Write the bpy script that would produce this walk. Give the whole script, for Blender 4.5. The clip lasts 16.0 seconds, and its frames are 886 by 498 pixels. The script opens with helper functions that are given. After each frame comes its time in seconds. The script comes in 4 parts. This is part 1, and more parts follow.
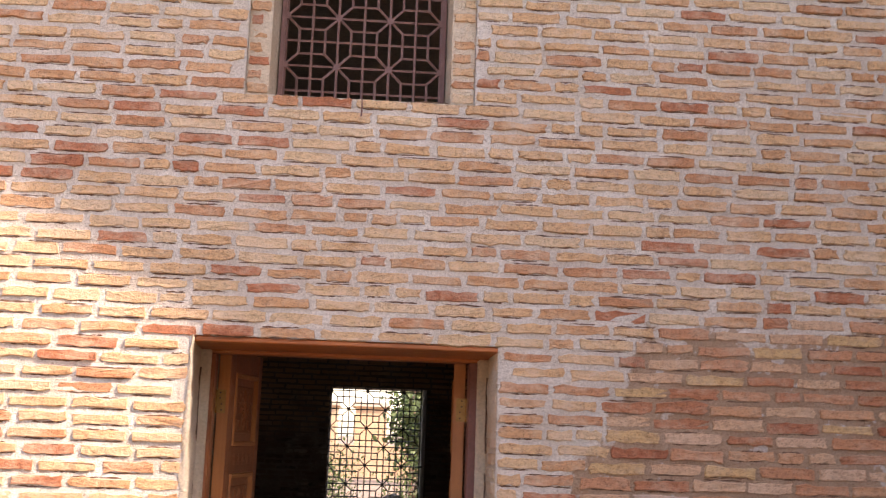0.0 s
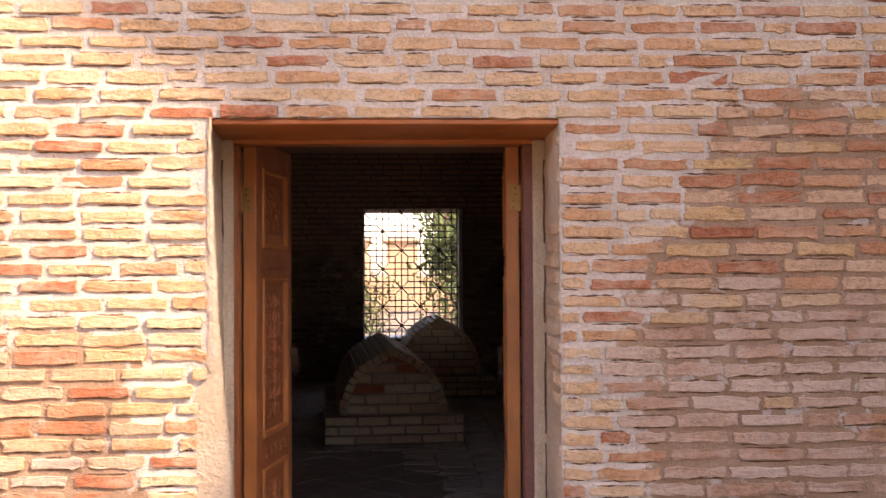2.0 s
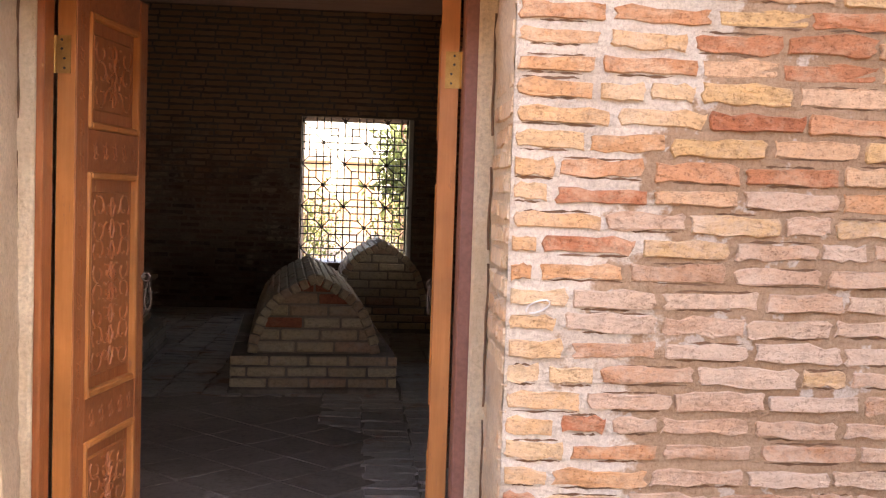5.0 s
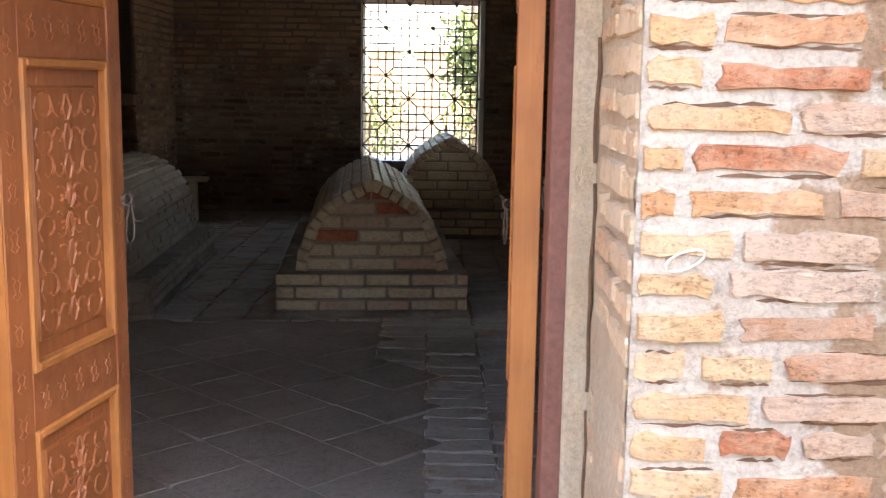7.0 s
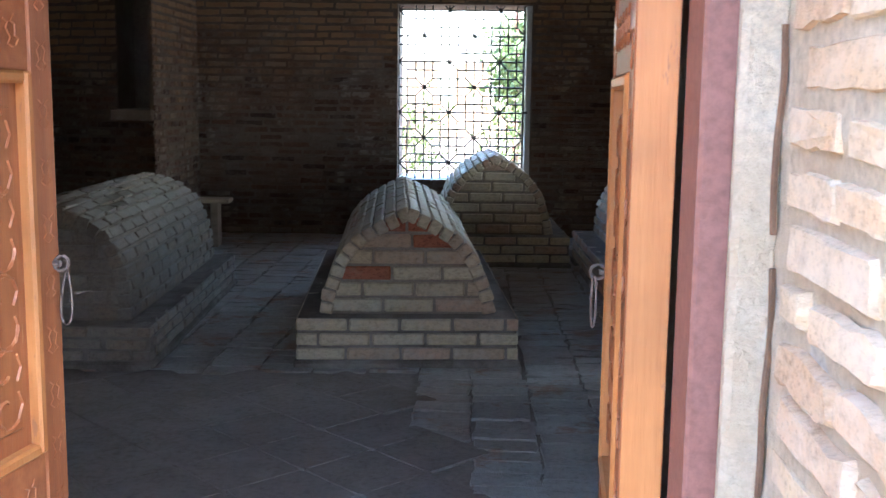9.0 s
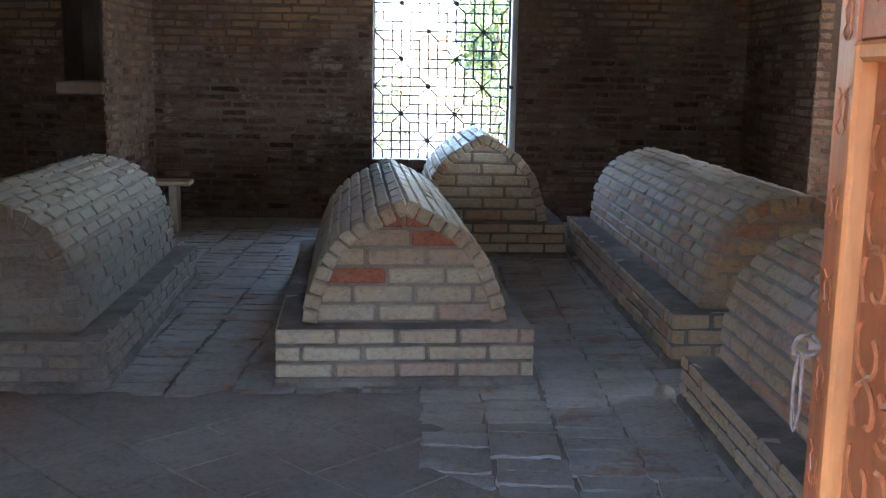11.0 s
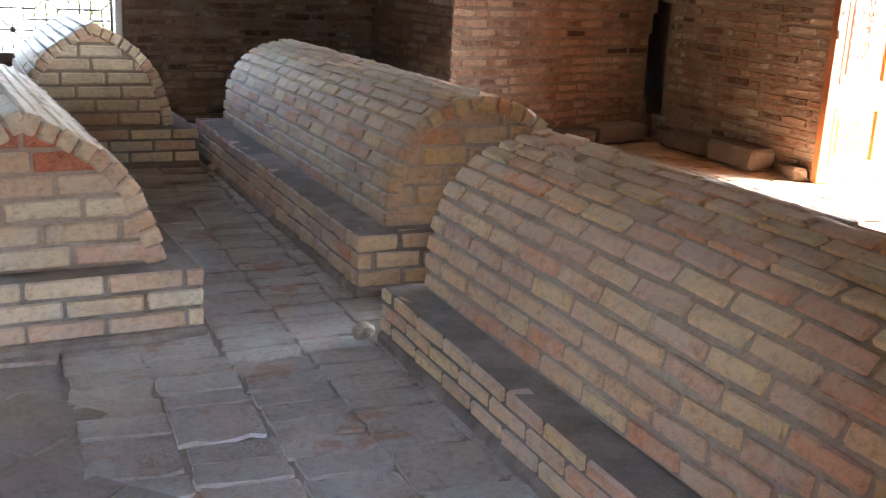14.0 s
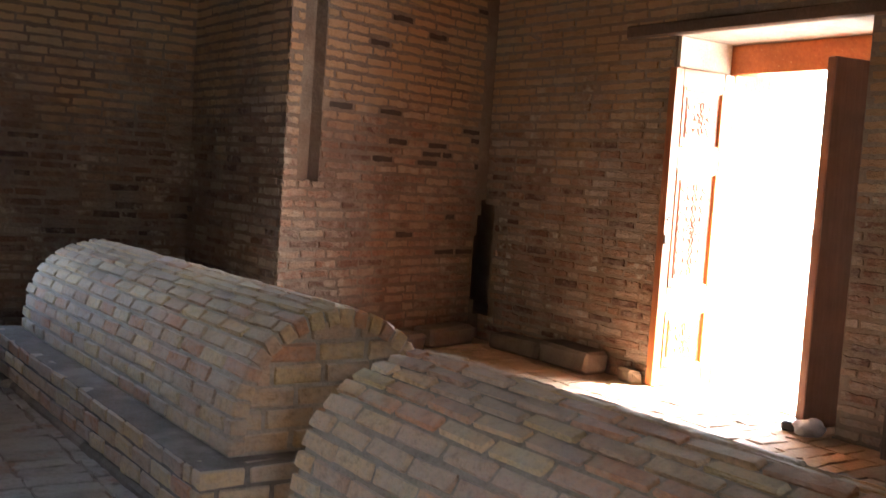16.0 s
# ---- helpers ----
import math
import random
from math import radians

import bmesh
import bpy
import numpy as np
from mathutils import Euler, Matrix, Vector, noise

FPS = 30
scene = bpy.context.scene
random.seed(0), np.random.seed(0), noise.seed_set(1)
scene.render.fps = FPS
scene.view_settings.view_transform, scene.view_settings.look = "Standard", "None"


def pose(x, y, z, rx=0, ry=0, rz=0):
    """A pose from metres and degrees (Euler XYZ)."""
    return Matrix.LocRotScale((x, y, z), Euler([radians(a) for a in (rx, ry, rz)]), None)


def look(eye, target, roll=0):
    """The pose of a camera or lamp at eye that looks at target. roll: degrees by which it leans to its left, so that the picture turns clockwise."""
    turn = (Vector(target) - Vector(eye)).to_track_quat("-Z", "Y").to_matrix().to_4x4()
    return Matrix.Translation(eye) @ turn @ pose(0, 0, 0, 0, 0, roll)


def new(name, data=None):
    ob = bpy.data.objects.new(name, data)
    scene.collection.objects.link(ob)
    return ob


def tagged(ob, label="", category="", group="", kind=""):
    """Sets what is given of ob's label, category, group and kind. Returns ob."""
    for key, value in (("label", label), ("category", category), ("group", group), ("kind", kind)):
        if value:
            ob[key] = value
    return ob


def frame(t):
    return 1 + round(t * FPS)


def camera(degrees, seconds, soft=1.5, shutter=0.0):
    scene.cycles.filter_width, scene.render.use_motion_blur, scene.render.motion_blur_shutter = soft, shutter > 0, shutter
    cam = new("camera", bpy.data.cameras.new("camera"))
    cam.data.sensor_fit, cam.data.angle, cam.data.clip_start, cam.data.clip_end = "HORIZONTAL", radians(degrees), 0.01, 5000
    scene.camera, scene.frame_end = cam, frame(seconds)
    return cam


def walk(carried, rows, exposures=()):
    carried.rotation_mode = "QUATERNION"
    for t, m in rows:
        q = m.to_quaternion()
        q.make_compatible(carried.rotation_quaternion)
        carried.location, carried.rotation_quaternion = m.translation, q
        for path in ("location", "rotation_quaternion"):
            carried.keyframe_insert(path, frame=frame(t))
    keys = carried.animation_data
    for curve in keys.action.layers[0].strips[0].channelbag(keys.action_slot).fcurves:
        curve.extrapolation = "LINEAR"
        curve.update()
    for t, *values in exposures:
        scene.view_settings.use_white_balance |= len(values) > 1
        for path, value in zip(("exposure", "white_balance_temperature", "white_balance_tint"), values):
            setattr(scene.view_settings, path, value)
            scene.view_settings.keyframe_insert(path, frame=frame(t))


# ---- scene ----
cam = camera(46.1, 16.0, soft=1.2, shutter=0.2)
PATH = [
    (0, (-0.035, 0.613, 1.52), (0.092, 2.577, 1.875), 2.0),
    (0.5, (-0.131, 0.772, 1.485), (-0.07, 2.749, 1.784), -2.5),
    (1, (-0.186, 0.882, 1.445), (-0.199, 2.877, 1.587), -1.8),
    (1.5, (-0.154, 1.047, 1.398), (-0.19, 3.043, 1.508), -3.2),
    (2, (-0.095, 1.201, 1.338), (-0.01, 3.199, 1.38), -0.3),
    (2.5, (-0.082, 1.408, 1.309), (0.142, 3.395, 1.282), 0.8),
    (3, (-0.094, 1.609, 1.298), (0.157, 3.593, 1.263), 0.9),
    (3.5, (-0.046, 1.79, 1.295), (0.192, 3.776, 1.293), -0.4),
    (4, (0.026, 1.972, 1.285), (0.145, 3.967, 1.193), 2.1),
    (4.2, (0.054, 2.073, 1.278), (0.239, 4.062, 1.192), 2.0),
    (6.3, (0.201, 3.222, 1.265), (0.302, 5.208, 1.048), 1.6),
    (6.5, (0.191, 3.309, 1.273), (0.324, 5.289, 1.025), 2.0),
    (7, (0.199, 3.501, 1.263), (0.219, 5.477, 0.954), 0.9),
    (7.5, (0.225, 3.717, 1.253), (0.163, 5.688, 0.919), 1.3),
    (8, (0.197, 3.908, 1.259), (0.236, 5.889, 0.989), 1.4),
    (8.5, (0.167, 4.09, 1.271), (0.229, 6.073, 1.014), 1.1),
    (9, (0.161, 4.312, 1.274), (0.108, 6.291, 0.985), 0.7),
    (9.2, (0.168, 4.376, 1.281), (0.08, 6.345, 0.943), 2.3),
    (11.3, (-0.067, 5.1, 1.272), (-0.013, 7.07, 0.933), 1.4),
    (11.4, (-0.069, 5.123, 1.278), (-0.008, 7.09, 0.918), 2.6),
    (11.5, (-0.083, 5.153, 1.273), (0.012, 7.12, 0.92), 1.7),
    (12, (-0.169, 5.307, 1.289), (0.234, 7.236, 0.949), 1.9),
    (12.5, (-0.231, 5.437, 1.249), (0.243, 7.334, 0.828), 3.0),
    (13, (-0.201, 5.574, 1.223), (0.363, 7.446, 0.803), 1.7),
    (13.5, (-0.197, 5.721, 1.241), (0.443, 7.542, 0.715), 2.7),
    (14, (-0.214, 5.807, 1.229), (0.562, 7.576, 0.712), 2.8),
    (14.5, (-0.275, 5.938, 1.243), (0.718, 7.612, 0.782), 3.6),
    (15, (-0.276, 6.078, 1.238), (0.803, 7.722, 0.871), 5.0),
    (15.5, (-0.225, 6.174, 1.226), (0.942, 7.772, 0.934), 4.9),
    (16, (-0.253, 6.267, 1.248), (0.877, 7.912, 1.113), 3.9),
]
EXPOSURE = [(0, 2.15, 8000, 27), (1.0, 2.05, 7900, 27), (1.5, 2.08, 8200, 31), (2.5, 2.65, 9500, 35), (4.2, 3.15, 9900, 33), (6.5, 3.85, 8000, 16), (8.0, 4.05, 7400, 13), (9.2, 4.85, 5800, 7), (11.4, 5.45, 5800, 8), (12, 5.25, 6500, 13), (12.6, 5.8, 6800, 12), (13.0, 6.0, 6500, 11), (13.5, 6.5, 6700, 12), (14.0, 6.45, 6900, 14), (14.5, 6.65, 6800, 13), (15.0, 6.35, 6800, 13), (15.5, 5.98, 6800, 13), (16, 6.1, 6800, 13)]
walk(cam, [(t, look(eye, target, roll)) for t, eye, target, roll in PATH], EXPOSURE)

# ---- world, sun, exposure ----
world = bpy.data.worlds.new("sky")
scene.world = world
world.use_nodes = True
wn = world.node_tree.nodes
sky = wn.new("ShaderNodeTexSky")
sky.sky_type, sky.sun_disc = "NISHITA", False
SUN_DIR = Vector((1.6, -1.0, 1.98)).normalized()
sky.sun_elevation = math.asin(SUN_DIR.z)
sky.sun_rotation = math.atan2(SUN_DIR.x, SUN_DIR.y)
world.node_tree.links.new(sky.outputs[0], wn["Background"].inputs[0])
wn["Background"].inputs[1].default_value = 0.15
sun = new("sun", bpy.data.lights.new("sun", "SUN"))
sun.data.energy, sun.data.angle, sun.data.color = 2.8, radians(1.0), (1.0, 0.94, 0.85)
sun.matrix_world = look(SUN_DIR * 30, (0, 0, 0))


def sky_lamp(name, m, w, h, watts):
    """Stands in for the sky seen through an opening."""
    ob = new(name, bpy.data.lights.new(name, "AREA"))
    ob.data.shape, ob.data.size, ob.data.size_y = "RECTANGLE", w, h
    ob.data.energy, ob.data.color = watts, (0.80, 0.90, 1.0)
    ob.matrix_world = m
    return ob


sky_lamp("window_daylight", look((0.04, 14.3, 1.3), (0.04, 9.0, 0.6)), 1.1, 1.5, 0.1)
sky_lamp("doorway_daylight", look((5.5, 10.30, 1.2), (0.0, 10.0, 0.2)), 1.1, 1.9, 3.0)


# ---- materials ----
def shader(name, rough=0.85, metal=0.0):
    m = bpy.data.materials.new(name)
    m.use_nodes = True
    b = m.node_tree.nodes["Principled BSDF"]
    b.inputs["Roughness"].default_value, b.inputs["Metallic"].default_value = rough, metal
    return m, m.node_tree.nodes, m.node_tree.links, b


def position(n, l, scale=(1, 1, 1)):
    g = n.new("ShaderNodeNewGeometry")
    mp = n.new("ShaderNodeMapping")
    mp.inputs["Scale"].default_value = scale
    l.new(g.outputs["Position"], mp.inputs["Vector"])
    return mp.outputs["Vector"]


def cloud(n, l, vec, scale, detail=4.0, rough=0.6):
    t = n.new("ShaderNodeTexNoise")
    t.inputs["Scale"].default_value, t.inputs["Detail"].default_value, t.inputs["Roughness"].default_value = scale, detail, rough
    l.new(vec, t.inputs["Vector"])
    return t.outputs["Fac"]


def ramp(n, l, fac, stops, constant=False):
    r = n.new("ShaderNodeValToRGB")
    r.color_ramp.interpolation = "CONSTANT" if constant else "LINEAR"
    e = r.color_ramp.elements
    while len(e) < len(stops):
        e.new(0.5)
    for k, (p, c) in enumerate(stops):
        e[k].position = p
        e[k].color = (*c, 1) if len(c) == 3 else c
    l.new(fac, r.inputs["Fac"])
    return r.outputs["Color"]


def blend(n, l, fac, a, b, mode="MIX"):
    x = n.new("ShaderNodeMix")
    x.data_type, x.blend_type = "RGBA", mode
    if isinstance(fac, float):
        x.inputs[0].default_value = fac
    else:
        l.new(fac, x.inputs[0])
    for k, v in ((6, a), (7, b)):
        if isinstance(v, tuple):
            x.inputs[k].default_value = (*v, 1)
        else:
            l.new(v, x.inputs[k])
    return x.outputs[2]


def relief(n, l, b, height, strength, dist):
    bp = n.new("ShaderNodeBump")
    bp.inputs["Strength"].default_value, bp.inputs["Distance"].default_value = strength, dist
    l.new(height, bp.inputs["Height"])
    l.new(bp.outputs["Normal"], b.inputs["Normal"])


def piece_random(n, l):
    """A number per brick, both for single bricks and for those joined into one mesh."""
    o, g, a, f = n.new("ShaderNodeObjectInfo"), n.new("ShaderNodeNewGeometry"), n.new("ShaderNodeMath"), n.new("ShaderNodeMath")
    f.operation = "FRACT"
    l.new(o.outputs["Random"], a.inputs[0])
    l.new(g.outputs["Random Per Island"], a.inputs[1])
    l.new(a.outputs[0], f.inputs[0])
    return f.outputs[0]


def brick_material(name, colours, smear, smear_amount, bump=0.6, grain=(1, 1, 1.35), dust=0.0, dirt=None, rough=0.9, stain=None, speck=0.7, patch=None):
    m, n, l, b = shader(name, rough)
    p = position(n, l, grain)
    k = len(colours)
    col = ramp(n, l, piece_random(n, l), [(i / k, c) for i, c in enumerate(colours)], True)
    fine = ramp(n, l, cloud(n, l, p, 38, 6, 0.7), [(0.30, (0.62, 0.60, 0.58)), (0.52, (1, 1, 1)), (0.75, (1.12, 1.1, 1.06))])
    col = blend(n, l, 1.0, col, fine, "MULTIPLY")
    spots = ramp(n, l, cloud(n, l, p, 110, 3, 0.6), [(0.36, (0.42, 0.36, 0.32)), (0.43, (1, 1, 1))])
    col = blend(n, l, speck, col, spots, "MULTIPLY")
    mask = ramp(n, l, cloud(n, l, p, 7, 6, 0.75), [(0.55 - 0.25 * smear_amount, (0, 0, 0)), (0.80 - 0.2 * smear_amount, (1, 1, 1))])
    sc = n.new("ShaderNodeMath")
    sc.operation = "MULTIPLY"
    l.new(mask, sc.inputs[0])
    sc.inputs[1].default_value = 0.75
    col = blend(n, l, sc.outputs[0], col, smear)
    if dirt:
        far = ramp(n, l, cloud(n, l, position(n, l), 0.9, 4, 0.65), [(0.40, (0, 0, 0)), (0.66, (0.75, 0.75, 0.75))])
        col = blend(n, l, far, col, dirt, "MULTIPLY")
    if patch:
        worn = ramp(n, l, cloud(n, l, position(n, l), 3.2, 5, 0.7), [(0.56, (0, 0, 0)), (0.64, (0.8, 0.8, 0.8))])
        col = blend(n, l, worn, col, patch)
    if stain:
        sep = n.new("ShaderNodeSeparateXYZ")
        l.new(position(n, l), sep.inputs[0])
        hgt = n.new("ShaderNodeMath")
        hgt.operation = "MULTIPLY_ADD"
        l.new(cloud(n, l, position(n, l), 1.3, 6, 0.7), hgt.inputs[0])
        hgt.inputs[1].default_value = 3.0
        l.new(sep.outputs["Z"], hgt.inputs[2])
        band = ramp(n, l, blend(n, l, 1.0, hgt.outputs[0], (0.28, 0.28, 0.28), "MULTIPLY"), [(0.80, (0, 0, 0)), (0.98, (0.72, 0.72, 0.72))])
        col = blend(n, l, band, col, stain)
    if dust:
        g = n.new("ShaderNodeNewGeometry")
        s = n.new("ShaderNodeSeparateXYZ")
        l.new(g.outputs["Normal"], s.inputs[0])
        up = ramp(n, l, s.outputs["Z"], [(0.25, (0, 0, 0)), (1.0, (dust, dust, dust))])
        col = blend(n, l, up, col, (0.33, 0.31, 0.28))
    l.new(col, b.inputs["Base Color"])
    relief(n, l, b, cloud(n, l, p, 60, 8, 0.7), bump, 0.012)
    return m


def plain_material(name, a, c, scale, rough=0.9, bump=0.5, dist=0.01, third=None, stretch=(1, 1, 1), metal=0.0):
    """Two tones in clouds of one size, with finer grain over them."""
    m, n, l, b = shader(name, rough, metal)
    p = position(n, l, stretch)
    col = ramp(n, l, cloud(n, l, p, scale, 7, 0.65), [(0.32, a), (0.68, c)])
    fine = ramp(n, l, cloud(n, l, p, scale * 14, 5, 0.7), [(0.32, (0.66, 0.65, 0.64)), (0.6, (1, 1, 1))])
    col = blend(n, l, 0.8, col, fine, "MULTIPLY")
    if third:
        far = ramp(n, l, cloud(n, l, position(n, l), scale * 0.35, 5, 0.7), [(0.48, (0, 0, 0)), (0.62, (0.8, 0.8, 0.8))])
        col = blend(n, l, far, col, third)
    l.new(col, b.inputs["Base Color"])
    relief(n, l, b, cloud(n, l, p, scale * 10, 8, 0.7), bump, dist)
    return m


def wood_material(name, a, c, chips=None, along=2, rough=0.5):
    m, n, l, b = shader(name, rough)
    st = [26, 26, 26]
    st[along] = 1.6
    p = position(n, l, tuple(st))
    col = ramp(n, l, cloud(n, l, p, 1.6, 6, 0.7), [(0.30, a), (0.70, c)])
    big = ramp(n, l, cloud(n, l, position(n, l), 4.0, 4, 0.6), [(0.3, (0.72, 0.70, 0.68)), (0.7, (1.08, 1.06, 1.03))])
    col = blend(n, l, 1.0, col, big, "MULTIPLY")
    if chips:
        st[along] = 5.0
        mask = ramp(n, l, cloud(n, l, position(n, l, tuple(v * 1.2 for v in st)), 1.7, 5, 0.7), [(0.64, (0, 0, 0)), (0.67, (1, 1, 1))])
        col = blend(n, l, mask, col, chips)
    l.new(col, b.inputs["Base Color"])
    relief(n, l, b, cloud(n, l, p, 3.0, 6, 0.7), 0.35, 0.004)
    return m


M_NEW = brick_material("buff_brick", [(0.63, 0.390, 0.205), (0.60, 0.335, 0.170), (0.666, 0.474, 0.285), (0.52, 0.245, 0.120), (0.64, 0.405, 0.215),
                                      (0.655, 0.454, 0.262), (0.45, 0.165, 0.080), (0.635, 0.390, 0.205), (0.57, 0.305, 0.150), (0.645, 0.430, 0.240)], (0.71, 0.54, 0.38), 0.42, 1.0)
M_OLD = brick_material("weathered_brick", [(0.550, 0.269, 0.144), (0.595, 0.366, 0.217), (0.458, 0.184, 0.089), (0.618, 0.409, 0.267), (0.411, 0.145, 0.069),
                                           (0.572, 0.302, 0.159), (0.607, 0.388, 0.237), (0.60, 0.385, 0.185), (0.526, 0.247, 0.128)], (0.595, 0.432, 0.296), 0.35, 1.0)
M_PALE = brick_material("salt_worn_brick", [(0.551, 0.365, 0.252), (0.592, 0.442, 0.333), (0.479, 0.278, 0.171), (0.53, 0.346, 0.234), (0.581, 0.422, 0.306), (0.49, 0.25, 0.135), (0.58, 0.37, 0.18)],
                        (0.632, 0.509, 0.405), 0.6, 1.1)
# Orange-brown upper stain, lightened as well for bounced light high on the walls.
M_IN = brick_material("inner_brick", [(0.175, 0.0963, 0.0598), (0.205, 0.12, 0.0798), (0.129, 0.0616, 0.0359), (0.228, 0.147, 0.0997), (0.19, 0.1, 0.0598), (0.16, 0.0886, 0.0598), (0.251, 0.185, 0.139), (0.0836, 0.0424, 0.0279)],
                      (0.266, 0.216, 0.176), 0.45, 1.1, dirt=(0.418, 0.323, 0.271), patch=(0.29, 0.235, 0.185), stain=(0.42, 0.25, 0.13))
# Inner brick about 1.75 times lighter, putting the side door's bounce into colour.
M_EAST_LIT = brick_material("inner_brick_lit", [(0.306, 0.169, 0.105), (0.359, 0.210, 0.140), (0.226, 0.108, 0.063), (0.399, 0.257, 0.174), (0.333, 0.175, 0.105), (0.280, 0.155, 0.105), (0.439, 0.324, 0.243), (0.146, 0.074, 0.049)],
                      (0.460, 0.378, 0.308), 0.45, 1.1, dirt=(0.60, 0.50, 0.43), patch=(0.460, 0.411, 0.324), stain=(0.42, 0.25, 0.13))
M_SOOT = brick_material("sooty_red_brick", [(0.20, 0.095, 0.055), (0.235, 0.12, 0.072), (0.15, 0.064, 0.036), (0.26, 0.155, 0.10), (0.215, 0.098, 0.055), (0.13, 0.062, 0.038)],
                        (0.30, 0.225, 0.17), 0.5, 1.2, dirt=(0.50, 0.38, 0.31), patch=(0.29, 0.215, 0.16), stain=(0.36, 0.20, 0.095))
M_TOMB = brick_material("tomb_brick", [(0.493, 0.393, 0.246), (0.519, 0.429, 0.283), (0.475, 0.365, 0.228), (0.502, 0.412, 0.273), (0.440, 0.311, 0.200), (0.528, 0.447, 0.301), (0.484, 0.383, 0.246), (0.458, 0.301, 0.200)],
                        (0.422, 0.375, 0.301), 0.3, 0.5, dust=0.35, rough=0.62, speck=0.25)
# Worn brick, darkened a little so the long tomb sits in dimmer light.
M_TOMB_OLD = brick_material("worn_tomb_brick", [(0.474, 0.319, 0.183), (0.518, 0.351, 0.198), (0.430, 0.282, 0.178), (0.495, 0.329, 0.173), (0.474, 0.234, 0.124), (0.540, 0.372, 0.187), (0.452, 0.303, 0.193), (0.408, 0.261, 0.169)],
                            (0.430, 0.356, 0.272), 0.5, 0.9, dust=0.45, rough=0.66, speck=0.3)
# Same worn brick a third brighter, putting the entrance light into its colour.
M_TOMB_LIT = brick_material("worn_tomb_brick_lit", [(0.639, 0.430, 0.247), (0.680, 0.473, 0.267), (0.580, 0.380, 0.240), (0.668, 0.444, 0.233), (0.639, 0.316, 0.167), (0.680, 0.502, 0.253), (0.609, 0.408, 0.260), (0.550, 0.351, 0.227)],
                            (0.580, 0.480, 0.367), 0.5, 0.9, dust=0.45, rough=0.66, speck=0.3)
# Dusty grey brick, darkened too because this tomb stands in dimmer light.
M_TOMB_GREY = brick_material("dim_dusty_grey_brick", [(0.30, 0.245, 0.19), (0.33, 0.27, 0.21), (0.27, 0.215, 0.165), (0.31, 0.235, 0.17)], (0.26, 0.23, 0.20), 0.6, 0.8, dust=0.4, rough=0.8, speck=0.3)
M_TOMB_RED = brick_material("red_brick", [(0.40, 0.135, 0.07), (0.36, 0.125, 0.07)], (0.42, 0.26, 0.18), 0.2, 0.5)
M_PAVE = brick_material("paving_brick", [(0.288, 0.252, 0.22), (0.317, 0.281, 0.248), (0.269, 0.233, 0.201), (0.336, 0.3, 0.267), (0.288, 0.238, 0.197), (0.326, 0.29, 0.257)],
                        (0.355, 0.328, 0.3), 0.6, 0.9, grain=(1, 1, 1), rough=0.7, speck=0.35, patch=(0.259, 0.143, 0.0889))
M_TILE = brick_material("paving_tile", [(0.207, 0.17, 0.143), (0.216, 0.179, 0.152), (0.198, 0.161, 0.133)], (0.248, 0.216, 0.189), 0.5, 0.6, grain=(1, 1, 1), dirt=(0.782, 0.699, 0.626), speck=0.3)


def facade_mortar():
    """White lime joints round the rebuilt doorway, brown clay joints in the older masonry beside it, with lumps of lime left in them."""
    m, n, l, b = shader("lime_and_clay_mortar", 0.95)
    p = position(n, l)
    lime = ramp(n, l, cloud(n, l, p, 6, 7, 0.65), [(0.30, (0.56, 0.485, 0.395)), (0.64, (0.75, 0.69, 0.595))])
    clay = ramp(n, l, cloud(n, l, p, 6, 7, 0.65), [(0.30, (0.34, 0.215, 0.13)), (0.70, (0.47, 0.33, 0.22))])
    lump = ramp(n, l, cloud(n, l, p, 9, 4, 0.6), [(0.60, (0, 0, 0)), (0.63, (0.9, 0.9, 0.9))])
    clay = blend(n, l, lump, clay, (0.56, 0.50, 0.43))
    sep = n.new("ShaderNodeSeparateXYZ")
    l.new(p, sep.inputs[0])

    def calc(op, a, c):
        k = n.new("ShaderNodeMath")
        k.operation = op
        for q, v in ((0, a), (1, c)):
            if isinstance(v, (int, float)):
                k.inputs[q].default_value = v
            else:
                l.new(v, k.inputs[q])
        return k.outputs[0]

    x, z = sep.outputs["X"], sep.outputs["Z"]
    top = calc("MINIMUM", calc("ADD", calc("MULTIPLY", x, 1.9), -0.22), calc("ADD", calc("MULTIPLY", x, 0.12), 1.86))
    east = calc("MINIMUM", calc("SUBTRACT", x, 0.76), calc("SUBTRACT", top, z))
    # West clay patch of older masonry, also browned to darken the shaded lower left.
    west = calc("MINIMUM", calc("SUBTRACT", -1.05, x), calc("SUBTRACT", 1.15, z))
    wob = calc("MULTIPLY", calc("SUBTRACT", cloud(n, l, p, 5, 5, 0.7), 0.5), 0.9)
    mask = ramp(n, l, calc("ADD", calc("MAXIMUM", east, west), wob), [(0.0, (0, 0, 0)), (0.06, (1, 1, 1))])
    col = blend(n, l, mask, lime, clay)
    fine = ramp(n, l, cloud(n, l, p, 90, 5, 0.7), [(0.32, (0.62, 0.60, 0.58)), (0.58, (1, 1, 1))])
    l.new(blend(n, l, 0.8, col, fine, "MULTIPLY"), b.inputs["Base Color"])
    relief(n, l, b, cloud(n, l, p, 45, 8, 0.75), 1.0, 0.016)
    return m


